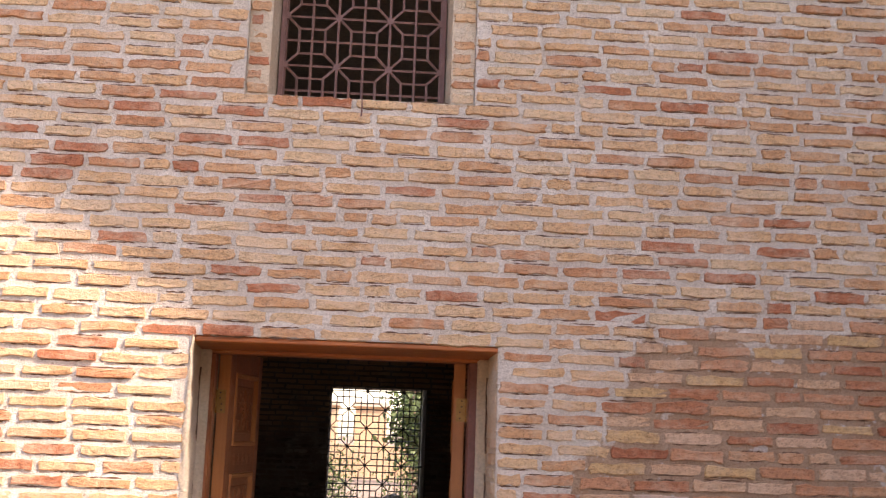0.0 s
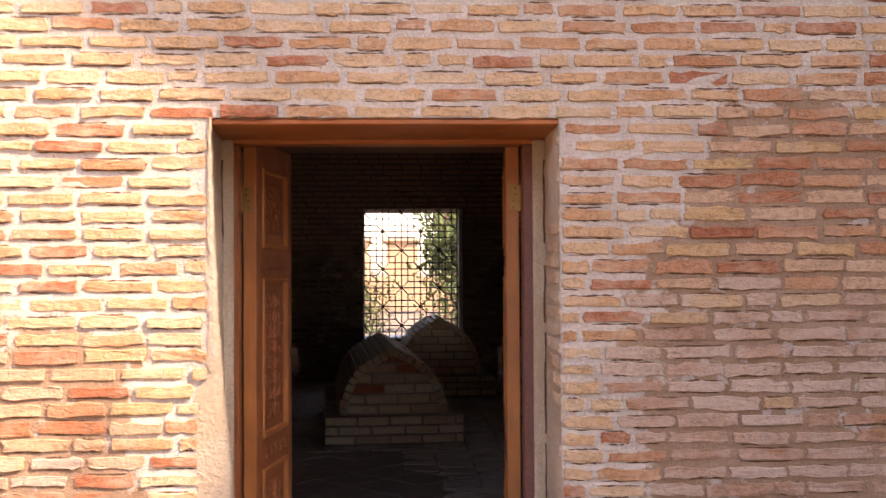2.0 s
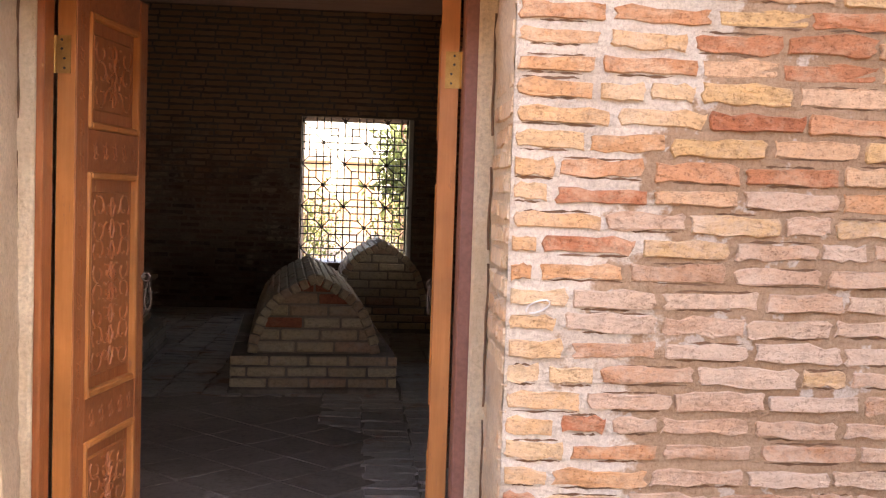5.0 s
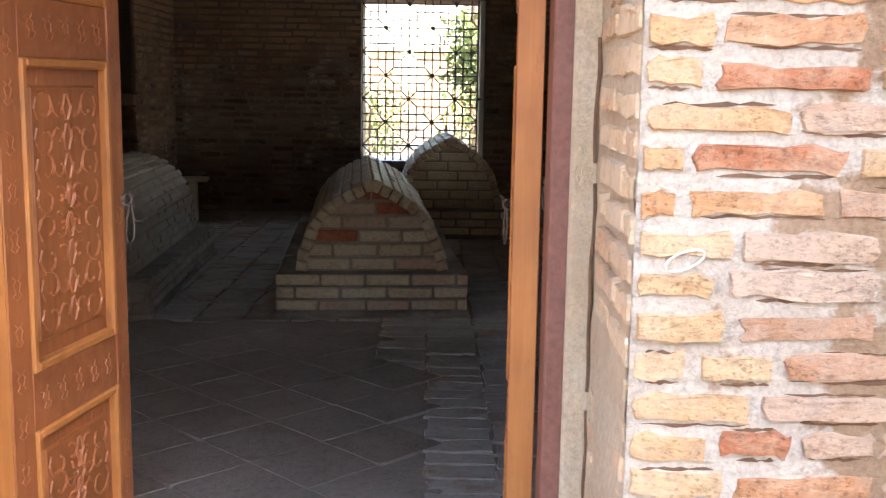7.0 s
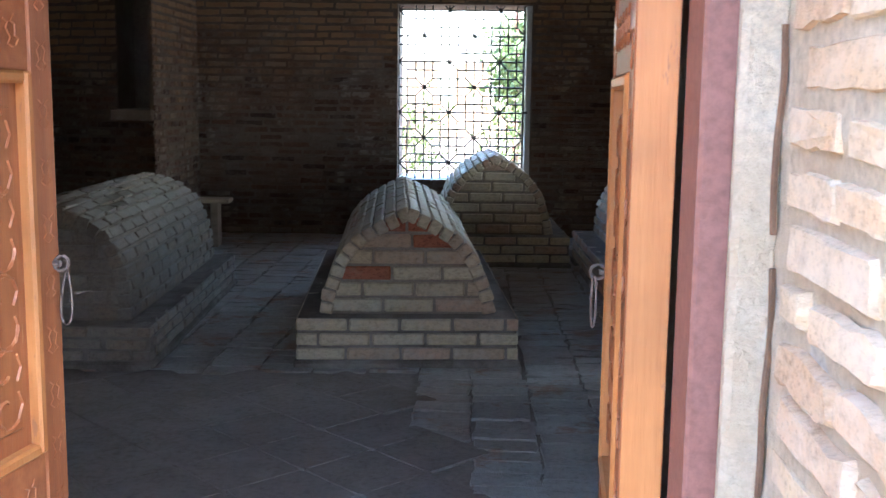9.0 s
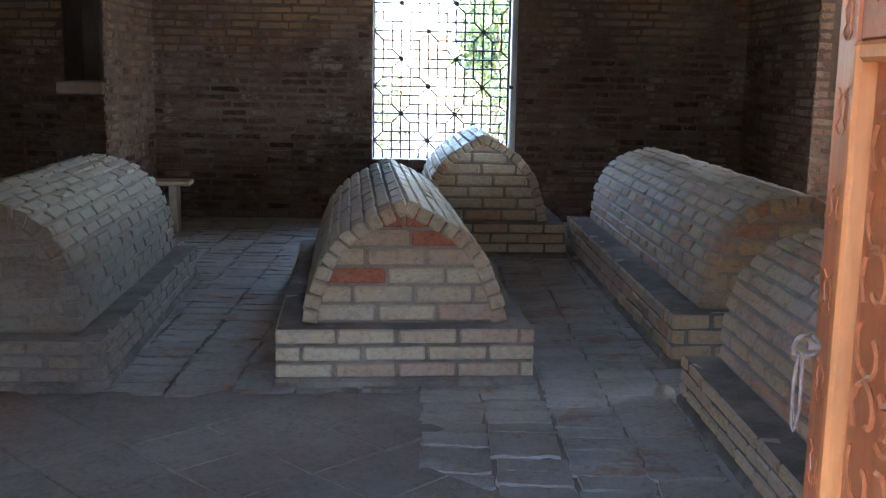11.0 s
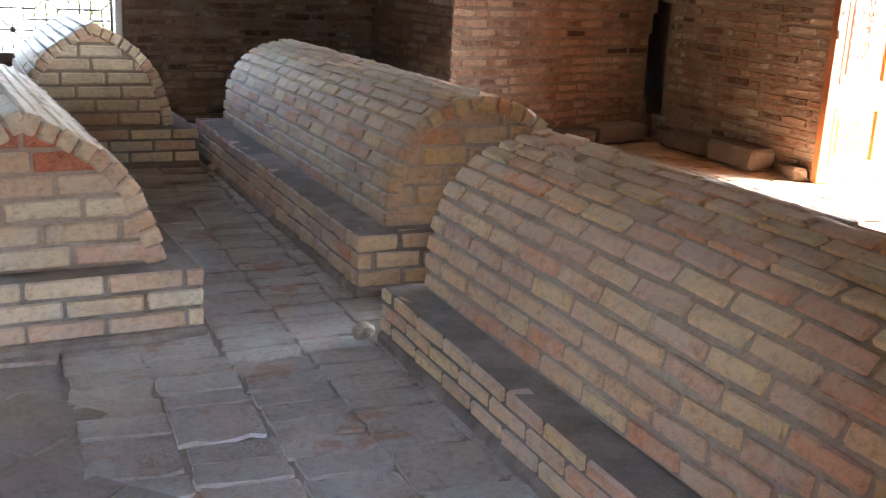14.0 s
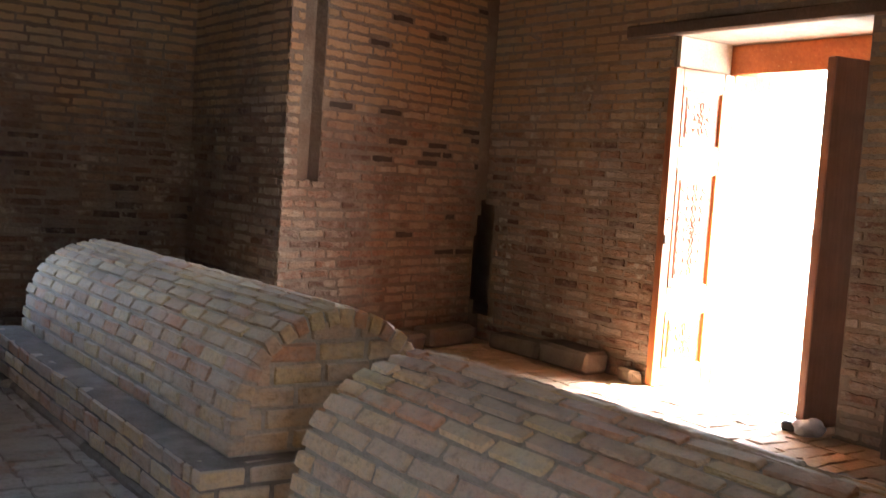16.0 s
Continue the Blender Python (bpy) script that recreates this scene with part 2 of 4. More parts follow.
M_MORTAR = facade_mortar()
# Near-black that paints the shade inside empty brick sockets.
M_SOCKET_SHADE = plain_material("socket_shade_black", (0.030, 0.016, 0.010), (0.06, 0.032, 0.02), 12, 0.95, 0.4, 0.004)
# Dark brown that paints the shade in open joints and cracks.
M_GAP_SHADE = plain_material("gap_shade", (0.10, 0.055, 0.03), (0.20, 0.11, 0.065), 12, 0.95, 0.4, 0.004)
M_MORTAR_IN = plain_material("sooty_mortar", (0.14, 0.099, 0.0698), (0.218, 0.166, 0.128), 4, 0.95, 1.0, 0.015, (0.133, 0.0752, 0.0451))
# Inner mortar lightened to match, again for light off the side door.
M_MORTAR_EAST_LIT = plain_material("sooty_mortar_lit", (0.22, 0.16, 0.115), (0.32, 0.25, 0.195), 4, 0.95, 1.0, 0.015, (0.22, 0.13, 0.08))
M_MORTAR_SOOT = plain_material("soot_black_mortar", (0.13, 0.085, 0.057), (0.21, 0.15, 0.108), 4, 0.95, 1.0, 0.015, (0.12, 0.066, 0.04))
M_CEMENT_DUST = plain_material("dusty_tomb_mortar", (0.33, 0.27, 0.205), (0.44, 0.37, 0.29), 6, 0.95, 0.8, 0.008)
M_CEMENT = plain_material("tomb_mortar", (0.25, 0.20, 0.15), (0.34, 0.285, 0.225), 6, 0.95, 0.8, 0.008)
M_BED = plain_material("dark_bedding_mortar", (0.15, 0.122, 0.10), (0.24, 0.20, 0.17), 7, 0.95, 1.0, 0.012, (0.29, 0.25, 0.21))
M_REVEAL = brick_material("pale_reveal_brick", [(0.66, 0.47, 0.29), (0.70, 0.54, 0.36), (0.62, 0.42, 0.26), (0.68, 0.52, 0.33)], (0.72, 0.60, 0.46), 0.7, 0.8, speck=0.4)
M_PLASTER = plain_material("jamb_plaster", (0.66, 0.53, 0.37), (0.76, 0.66, 0.51), 5, 0.95, 1.0, 0.02, (0.58, 0.45, 0.31))
M_EARTH = plain_material("floor_bed", (0.20, 0.165, 0.135), (0.26, 0.22, 0.185), 3, 0.95, 0.6, 0.01)
M_DIRT = plain_material("dry_earth", (0.20, 0.14, 0.095), (0.30, 0.22, 0.155), 1.5, 0.95, 0.6, 0.02)
M_YARD = plain_material("yard_paving", (0.139, 0.108, 0.0792), (0.182, 0.146, 0.11), 2, 0.95, 0.6, 0.02)
M_VAULT = plain_material("vault_plaster", (0.42, 0.34, 0.26), (0.52, 0.44, 0.35), 1.5, 0.95, 0.5, 0.01)
M_STONE = plain_material("grey_stone", (0.161, 0.114, 0.0841), (0.223, 0.168, 0.128), 6, 0.9, 0.8, 0.01)
M_WOOD = wood_material("varnished_wood", (0.26, 0.079, 0.028), (0.395, 0.140, 0.052), (0.46, 0.23, 0.10), rough=0.42)
M_WOOD_DARK = wood_material("carved_ground", (0.25, 0.078, 0.026), (0.37, 0.134, 0.045))
M_WOOD_X = wood_material("varnished_rail", (0.26, 0.079, 0.028), (0.395, 0.140, 0.052), None, 0)
M_WOOD_EDGE = wood_material("bare_orange_wood", (0.40, 0.148, 0.042), (0.50, 0.205, 0.064), (0.30, 0.12, 0.05))
M_LINTEL = wood_material("lintel_wood", (0.36, 0.10, 0.025), (0.50, 0.17, 0.045), (0.62, 0.38, 0.16), 0)
M_FRAME = plain_material("red_brown_paint", (0.20, 0.085, 0.065), (0.25, 0.11, 0.085), 5, 0.55, 0.3, 0.003)
M_BACK = wood_material("brown_back_board", (0.30, 0.145, 0.09), (0.40, 0.205, 0.13))
M_DARKWOOD = wood_material("dark_old_wood", (0.09, 0.055, 0.035), (0.15, 0.09, 0.06), None, 0, 0.8)
M_GREYWOOD = wood_material("grey_board", (0.34, 0.27, 0.20), (0.46, 0.37, 0.28), None, 0, 0.85)
M_IRON = plain_material("black_iron", (0.015, 0.015, 0.017), (0.03, 0.028, 0.026), 20, 0.5, 0.2, 0.002, None, (1, 1, 1), 0.3)
M_RUST = plain_material("red_oxide_iron", (0.15, 0.065, 0.05), (0.24, 0.12, 0.095), 20, 0.65, 0.3, 0.002)
M_BRASS = plain_material("brass", (0.34, 0.19, 0.06), (0.46, 0.28, 0.10), 30, 0.5, 0.2, 0.001, None, (1, 1, 1), 0.8)
M_STEEL = plain_material("dull_steel", (0.10, 0.07, 0.055), (0.20, 0.145, 0.115), 40, 0.8, 0.3, 0.001, None, (1, 1, 1), 0.1)
M_WHITE = plain_material("white_trim", (0.62, 0.62, 0.62), (0.74, 0.74, 0.74), 6, 0.6, 0.2, 0.002)
M_LEAF = plain_material("leaf_green", (0.05, 0.09, 0.025), (0.10, 0.15, 0.04), 9, 0.6, 0.2, 0.002)
M_BARK = plain_material("bark", (0.10, 0.07, 0.05), (0.18, 0.13, 0.10), 9, 0.9, 0.8, 0.01)
M_CLAY = plain_material("clay_wall", (0.42, 0.28, 0.17), (0.52, 0.37, 0.24), 1.2, 0.95, 0.5, 0.01)
M_FOIL = plain_material("pale_plastic_bag", (0.50, 0.52, 0.55), (0.68, 0.70, 0.72), 14, 0.35, 0.9, 0.02)

# ---- mesh helpers ----
rng = random.Random(7)


def mesh_of(name, verts, faces, m, smooth=False):
    me = bpy.data.meshes.new(name)
    me.from_pydata([tuple(v) for v in verts], [], faces)
    if m:
        me.materials.append(m)
    if smooth:
        me.shade_smooth()
    me.update()
    return me


class Build:
    """Collects boxes, bars and prisms into one mesh."""

    def __init__(self):
        self.v, self.f = [], []

    def add(self, verts, faces):
        k = len(self.v)
        self.v += [tuple(p) for p in verts]
        self.f += [tuple(i + k for i in q) for q in faces]
        return self

    def box(self, x0, x1, y0, y1, z0, z1, m=None, c=0.0):
        """A box; c chamfers its edges."""
        if c <= 0:
            p = [Vector((x, y, z)) for x in (x0, x1) for y in (y0, y1) for z in (z0, z1)]
            f = [(0, 1, 3, 2), (4, 6, 7, 5), (0, 4, 5, 1), (2, 3, 7, 6), (0, 2, 6, 4), (1, 5, 7, 3)]
        else:
            bm = bmesh.new()
            bmesh.ops.create_cube(bm, size=1.0)
            for w in bm.verts:
                w.co = Vector(((x0 + x1) / 2 + w.co.x * (x1 - x0), (y0 + y1) / 2 + w.co.y * (y1 - y0), (z0 + z1) / 2 + w.co.z * (z1 - z0)))
            bmesh.ops.bevel(bm, geom=bm.edges[:], offset=c, segments=1, affect="EDGES")
            bm.verts.index_update()
            p = [w.co.copy() for w in bm.verts]
            f = [tuple(w.index for w in q.verts) for q in bm.faces]
            bm.free()
        if m is not None:
            p = [m @ q for q in p]
        return self.add(p, f)

    def bar(self, a, b, r, sides=4):
        a, b = Vector(a), Vector(b)
        d = (b - a).normalized()
        u = d.cross(Vector((0.3, 0.9, 0.31))).normalized()
        w = d.cross(u)
        p = [e + r * (u * math.cos(t) + w * math.sin(t)) for e in (a, b) for t in [2 * math.pi * (k + 0.5) / sides for k in range(sides)]]
        f = [(k, (k + 1) % sides, sides + (k + 1) % sides, sides + k) for k in range(sides)]
        return self.add(p, f + [tuple(range(sides))[::-1], tuple(range(sides, 2 * sides))])

    def tube(self, pts, r, sides=5, closed=False):
        pts = [Vector(p) for p in pts]
        count = len(pts)
        p, f = [], []
        for i in range(count):
            a = pts[i - 1] if i or closed else pts[i]
            b = pts[(i + 1) % count] if i < count - 1 or closed else pts[i]
            d = (b - a).normalized()
            u = d.cross(Vector((0.13, 0.95, 0.27))).normalized()
            w = d.cross(u)
            p += [pts[i] + r * (u * math.cos(2 * math.pi * k / sides) + w * math.sin(2 * math.pi * k / sides)) for k in range(sides)]
        for i in range(count if closed else count - 1):
            j = (i + 1) % count
            f += [(i * sides + k, i * sides + (k + 1) % sides, j * sides + (k + 1) % sides, j * sides + k) for k in range(sides)]
        if not closed:
            f += [tuple(range(sides))[::-1], tuple(range((count - 1) * sides, count * sides))]
        return self.add(p, f)

    def prism(self, pts, z0, z1):
        k = len(pts)
        p = [(x, y, z) for z in (z0, z1) for x, y in pts]
        f = [(i, (i + 1) % k, k + (i + 1) % k, k + i) for i in range(k)]
        return self.add(p, f + [tuple(range(k))[::-1], tuple(range(k, 2 * k))])

    def made(self, name, m, parent=None, label="", smooth=False):
        ob = new(name, mesh_of(name, self.v, self.f, m, smooth))
        if parent:
            ob.parent = parent
        return tagged(ob, label)


def thing(name, m, label, category, group=""):
    ob = new(name)
    ob.empty_display_size = 0.1
    ob.matrix_world = m
    return tagged(ob, label, category, group)


def setting(ob, label="", category=""):
    return tagged(ob, label, category, kind="structure")


# outline of a hand-made brick's face, in shares of its width and height
FACE = [(-0.48, -0.5), (-0.30, -0.5), (-0.10, -0.5), (0.10, -0.5), (0.30, -0.5), (0.48, -0.5), (0.5, -0.36), (0.5, 0.05), (0.5, 0.38), (0.48, 0.5), (0.30, 0.5), (0.10, 0.5), (-0.10, 0.5), (-0.30, 0.5), (-0.48, 0.5), (-0.5, 0.36), (-0.5, -0.05), (-0.5, -0.38)]


def brick_face(w, h, proud, rough, r):
    """A worn brick face in x and z that looks along -y: a front, and a rounded rim that dies into the joint."""
    rim, front = [], []
    inset = min(0.0045, 0.16 * h)
    tilt = r.uniform(-1, 1) * 0.02
    for a, c in FACE:
        x, z = a * w + r.gauss(0, rough), c * h + r.gauss(0, rough * 0.8) + a * w * tilt
        rim.append((x, 0.010, z))
        front.append((x - math.copysign(inset, a) * (1 if abs(a) > 0.4 else 0.2), -proud + r.gauss(0, 0.0012), z - math.copysign(inset, c) * (1 if abs(c) > 0.4 else 0.3)))
    k = len(FACE)
    faces = [tuple(range(k, 2 * k))] + [(i, (i + 1) % k, k + (i + 1) % k, k + i) for i in range(k)]
    return rim + front, faces


def courses(u0, u1, z0, z1, holes, r, pitch=0.0645, height=0.0460, length=0.222, joint=0.018):
    """Bricks of a wall as (u, z, width, height), cut back at the holes (u0, u1, z0, z1)."""
    out, row, z = [], 0, z0
    while z + pitch <= z1 + 0.001:
        u = u0 - (0.12 if row % 2 else 0) - r.uniform(0, 0.05)
        while u < u1:
            w = length + r.gauss(0, 0.016) if r.random() > 0.12 else length * 0.5
            a, b = max(u, u0), min(u + w, u1)
            for h in holes:
                if h[2] < z + pitch * 0.6 and h[3] > z + pitch * 0.4 and a < h[1] and b > h[0]:
                    if a < h[0] - 0.05:
                        b = h[0] - 0.004
                    elif b > h[1] + 0.05:
                        a = h[1] + 0.004
                    else:
                        b = a
            if b - a > 0.045:
                hh = height * r.uniform(0.86, 1.12)
                out.append(((a + b) / 2, z + pitch / 2 + r.gauss(0, 0.002), b - a, hh))
            u += w + joint * r.uniform(0.7, 1.5)
        z += pitch
        row += 1
    return out


def joined_bricks(name, cells, m, material, parent, proud=0.007, rough=0.0036, seed=1):
    """All bricks of a far wall in one mesh; m carries the wall's own x, z to the world."""
    r = random.Random(seed)
    b = Build()
    for u, z, w, h in cells:
        v, f = brick_face(w, h, proud + r.gauss(0, 0.35 * proud), rough, r)
        b.add([m @ Vector((x + u, y, q + z)) for x, y, q in v], f)
    ob = b.made(name, material, parent)
    ob.matrix_parent_inverse = parent.matrix_world.inverted()
    return tagged(ob, kind="stuff")

# ---- the large structure ----
# the hall: south wall with the entrance, north wall with the window, east wall with the side door
S0, S1 = 5.077, 6.2        # south wall, outer and inner face
N0, E0, W0 = 13.9, 4.70, -4.65
floor_ob = setting(Build().box(-5.9, 6.2, S0 + 0.12, 15.2, -0.25, -0.012).made("floor", M_EARTH), "uneven grey-brown brick paving bedded in trodden earth", "floor")
yard = Build().prism([(-900, -900), (900, -900), (900, 900), (-900, 900)], -0.40, -0.262).made("ground", M_DIRT)
setting(yard, "dusty pale paving round the mausoleum", "ground")
apron = Build().box(-7.0, 9.0, -6.0, S0 + 0.12, -0.262, -0.10).made("pavement", M_YARD)
setting(apron, "pale paved terrace in front of the entrance", "pavement")

DOOR = (-0.787, 0.509, -0.1, 1.911)
UPPER = (-0.652, 0.374, 2.975, 4.05)
south = Build()
for x0, x1, z0, z1 in ((-5.2, -0.835, -0.25, 5.2), (0.526, 6.1, -0.25, 5.2), (-0.835, 0.526, 1.911, 2.975), (-0.835, -0.652, 2.975, 5.2), (0.374, 0.526, 2.975, 5.2), (-0.652, 0.374, 4.05, 5.2)):
    south.box(x0, x1, S0, S1, z0, z1)
south.box(0.508, 0.526, S0, S0 + 0.012, -0.25, 1.911).box(-0.835, -0.790, S0, S0 + 0.012, -0.25, 1.911)
wall_south = setting(south.made("wall_south", M_MORTAR), "buff brick wall with wide white lime joints", "wall")

WIN = (-0.53, 0.690, 0.505, 2.1)
north = Build()
for x0, x1, z0, z1 in ((-5.2, WIN[0], -0.25, 5.2), (WIN[1], 6.1, -0.25, 5.2), (WIN[0], WIN[1], WIN[3], 5.2), (WIN[0], WIN[1], -0.25, WIN[2])):
    north.box(x0, x1, N0, N0 + 0.75, z0, z1)
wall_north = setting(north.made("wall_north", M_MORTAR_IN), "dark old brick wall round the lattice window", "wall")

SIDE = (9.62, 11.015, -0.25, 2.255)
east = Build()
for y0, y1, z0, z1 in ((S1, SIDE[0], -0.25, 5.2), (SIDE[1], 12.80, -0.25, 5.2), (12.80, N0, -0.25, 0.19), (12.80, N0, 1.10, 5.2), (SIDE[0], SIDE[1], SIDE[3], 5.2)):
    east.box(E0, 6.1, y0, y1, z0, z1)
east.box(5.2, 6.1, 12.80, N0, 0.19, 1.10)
wall_east = setting(east.made("wall_east", M_MORTAR_EAST_LIT), "sooty brown brick wall beside the open side door", "wall")
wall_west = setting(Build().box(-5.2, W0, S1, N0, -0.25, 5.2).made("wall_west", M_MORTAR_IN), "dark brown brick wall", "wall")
ceiling = setting(Build().box(-5.2, 6.1, S0, N0 + 0.75, 5.2, 5.5).made("ceiling", M_VAULT), "plain plastered vault over the hall", "ceiling")

# corner piers beside the window bay; a cleft stays open where the right one meets the east wall
PA, PB = Vector((2.615, 12.28, 0)), Vector((4.65, 12.90, 0))
SLOPE = (PB.y - PA.y) / (PB.x - PA.x)


def pier_slice(build, x1, z0, z1):
    """The corner beside the cleft, out to x1."""
    build.prism([(4.57, N0), (4.57, PA.y + (4.57 - PA.x) * SLOPE), (x1, PA.y + (x1 - PA.x) * SLOPE), (x1, N0)], z0, z1)


GROOVE = (0.12, 0.31, 1.17)     # along the face from its free edge: start, end, and the height at which it begins
along = (PB - PA).normalized()
back = Vector((-along.y, along.x, 0))
pier = Build().prism([(PA.x, N0), (PA.x, PA.y), (4.57, PA.y + (4.57 - PA.x) * SLOPE), (4.57, N0)], -0.25, GROOVE[2])
notch = [PA + along * u + back * d for u, d in ((GROOVE[0], 0.0), (GROOVE[0] + 0.03, 0.06), (GROOVE[1] - 0.04, 0.06), (GROOVE[1], 0.0))]
pier.prism([(PA.x, N0), (PA.x, PA.y)] + [(q.x, q.y) for q in notch] + [(4.57, PA.y + (4.57 - PA.x) * SLOPE), (4.57, N0)], GROOVE[2], 5.2)
for x1, z0, z1 in ((4.60, 0.82, 0.98), (4.64, 0.98, 1.10), (4.62, 0.19, 0.31), (E0, 1.10, 5.2), (E0, -0.25, 0.19)):
    pier_slice(pier, x1, z0, z1)
wall_pier = setting(pier.made("wall_pier_east", M_MORTAR_SOOT), "reddish brick corner pier with a dark cleft beside it", "wall")
pier2 = Build()
pier2.prism([(-2.36, N0), (-4.65, N0), (-4.65, 13.36), (-2.36, 12.55)], -0.25, 1.15)
pier2.prism([(-2.36, N0), (-2.40, N0), (-2.40, 12.564), (-2.36, 12.55)], 1.15, 2.2)
pier2.prism([(-2.40, N0), (-2.68, N0), (-2.68, 13.1), (-2.40, 13.1)], 1.15, 2.2)
pier2.prism([(-2.68, N0), (-4.65, N0), (-4.65, 13.36), (-2.68, 12.663)], 1.15, 2.2)
pier2.prism([(-2.36, N0), (-4.65, N0), (-4.65, 13.36), (-2.36, 12.55)], 2.2, 5.2)
wall_pier2 = setting(pier2.made("wall_pier_west", M_MORTAR_IN), "brick corner pier with a tall narrow niche", "wall")

# unseen porch, added to shade the upper and right part of the entrance wall
porch = Build().box(3.54, 4.1, 2.37, S0, -0.25, 7.3)
porch.prism([(-7.0, 4.62), (0.95, 2.92), (2.226, 2.65), (3.54, 2.37), (4.1, 2.37), (4.1, S0), (-7.0, S0)], 7.3, 7.6)
porch.box(-7.0, 4.1, S0, 6.0, 5.5, 7.6)
setting(porch.made("wall_sun_block", M_CLAY), "added plain shade wall and roof, out of view", "wall")
# Unseen added walls; the south one is tall to cut sky light indoors.
for name, x0, x1, y0, y1 in (("wall_sky_block_south", -14, 14, -9.6, -9.2), ("wall_yard_west", -14, -13.6, -9.2, 24)):
    setting(Build().box(x0, x1, y0, y1, -0.3, 5.2).made(name, M_CLAY), "added plain clay wall, out of view", "wall")

# ---- entrance: reveals, frame, lintel ----
def arris(z):
    """How far the plastered edge of the west jamb leans into the opening towards its foot."""
    return 0.105 * (max(0.0, 1.9 - z) / 1.6) ** 1.7


jamb = Build()
for side, x in ((1, DOOR[0]), (-1, DOOR[1])):
    # wavy clay-plastered reveal between the brick arris and the timber frame
    n_z, n_y = 40, 6
    vs, fs = [], []
    rj = random.Random(31 + side)
    for i in range(n_z + 1):
        z = -0.1 + 2.005 * i / n_z
        wob = 0.010 * math.sin(z * 5.1 + side) + 0.006 * math.sin(z * 13 + 2 * side)
        for j in range(n_y + 1):
            d = j / n_y
            if side > 0:
                off = arris(z) * (1 - 0.75 * d) - 0.040 * d
            else:
                off = 0.003 - 0.012 * d
            vs.append((x + side * (off + wob * math.sin(math.pi * d) + rj.gauss(0, 0.002)), S0 - 0.003 + 0.462 * d, z))
    for i in range(n_z):
        for j in range(n_y):
            a = i * (n_y + 1) + j
            fs.append((a, a + 1, a + n_y + 2, a + n_y + 1) if side < 0 else (a, a + n_y + 1, a + n_y + 2, a + 1))
    jamb.add(vs, fs)
setting(jamb.made("trim_reveal", M_PLASTER, smooth=True), "rough clay plaster on the door reveals", "plaster")
M_CREAM = plain_material("cream_mortar", (0.70, 0.57, 0.40), (0.81, 0.70, 0.52), 5, 0.95, 1.0, 0.02, (0.60, 0.47, 0.31))
strip = Build()
for x0, x1 in ((-0.836, -0.778), (0.467, 0.524)):
    b = Build().box(x0, x1, 5.528, 5.557, -0.05, 1.885, None, 0.008)
    strip.add(b.v, b.f)
setting(strip.made("trim_fillet", M_CREAM), "cream mortar fillet along the door frame", "plaster")
# Raised dark beads, painting the shade of a crack beside the fillet.
gap = Build()
for x in (-0.822, 0.5135):
    for z0, z1 in ((0.02, 0.62), (0.66, 1.08), (1.12, 1.36), (1.45, 1.80)):
        k = 22
        gap.tube([(x + 0.004 * noise.noise(Vector((x, 3.0, (z0 + (z1 - z0) * i / k) * 9))), 5.524, z0 + (z1 - z0) * i / k) for i in range(k + 1)], 0.0042, 5)
setting(gap.made("trim_crack_shade", M_GAP_SHADE), "dark bead for the shaded crack between fillet and reveal", "crack")
head = Build().box(-0.832, 0.524, S0 + 0.012, 5.556, 1.886, 1.909, None, 0.005)
setting(head.made("trim_lintel_board", M_LINTEL), "orange varnished lintel board over the entrance", "lintel")

# limewashed edge between the last bricks and the west reveal
rj = random.Random(12)
vs, fs, n_z = [], [], 60
for i in range(n_z + 1):
    z = -0.1 + 2.01 * i / n_z
    inner_x, outer_x = DOOR[0] + arris(z) + rj.gauss(0, 0.0015), (-0.842 if z < 0.93 else DOOR[0] - 0.014) + rj.gauss(0, 0.005)
    for k in range(4):
        vs.append((outer_x + (inner_x - outer_x) * k / 3, S0 - 0.003 - (0.006 if k in (1, 2) else 0.0) + rj.gauss(0, 0.0012), z))
    vs.append((inner_x - 0.002, S0 + 0.03, z))
for i in range(n_z):
    for k in range(4):
        a = i * 5 + k
        fs.append((a, a + 1, a + 6, a + 5))
setting(Build().add(vs, fs).made("trim_arris", M_CREAM, smooth=True), "limewashed plaster edge of the door jamb", "plaster")

# Added dark sheet, covering the pale wall underside behind the frame head.
soffit = Build().box(-0.83, 0.52, 5.665, 6.19, 1.903, 1.9095)
setting(soffit.made("trim_soffit", M_DARKWOOD), "added dark sheet under the top of the doorway", "lintel")

frame_ob = thing("door_frame", pose(0, 0, 0), "red-brown painted timber frame of the entrance", "door frame")
tagged(frame_ob, kind="structure")
# West post in the leaf's lighter varnish, standing in for bounced sunlight.
Build().box(-0.834, -0.762, 5.56, 5.66, -0.012, 1.870, None, 0.005).made("post", M_WOOD, frame_ob)
Build().box(0.430, 0.524, 5.56, 5.66, -0.012, 1.870, None, 0.005).made("post", M_FRAME, frame_ob)
Build().box(-0.834, 0.524, 5.55, 5.66, 1.870, 1.908, None, 0.006).made("head", M_LINTEL, frame_ob, "orange varnished head of the frame")
Build().box(-0.760, 0.428, 5.575, 5.655, -0.012, 0.03, None, 0.006).made("threshold", M_FRAME, frame_ob)


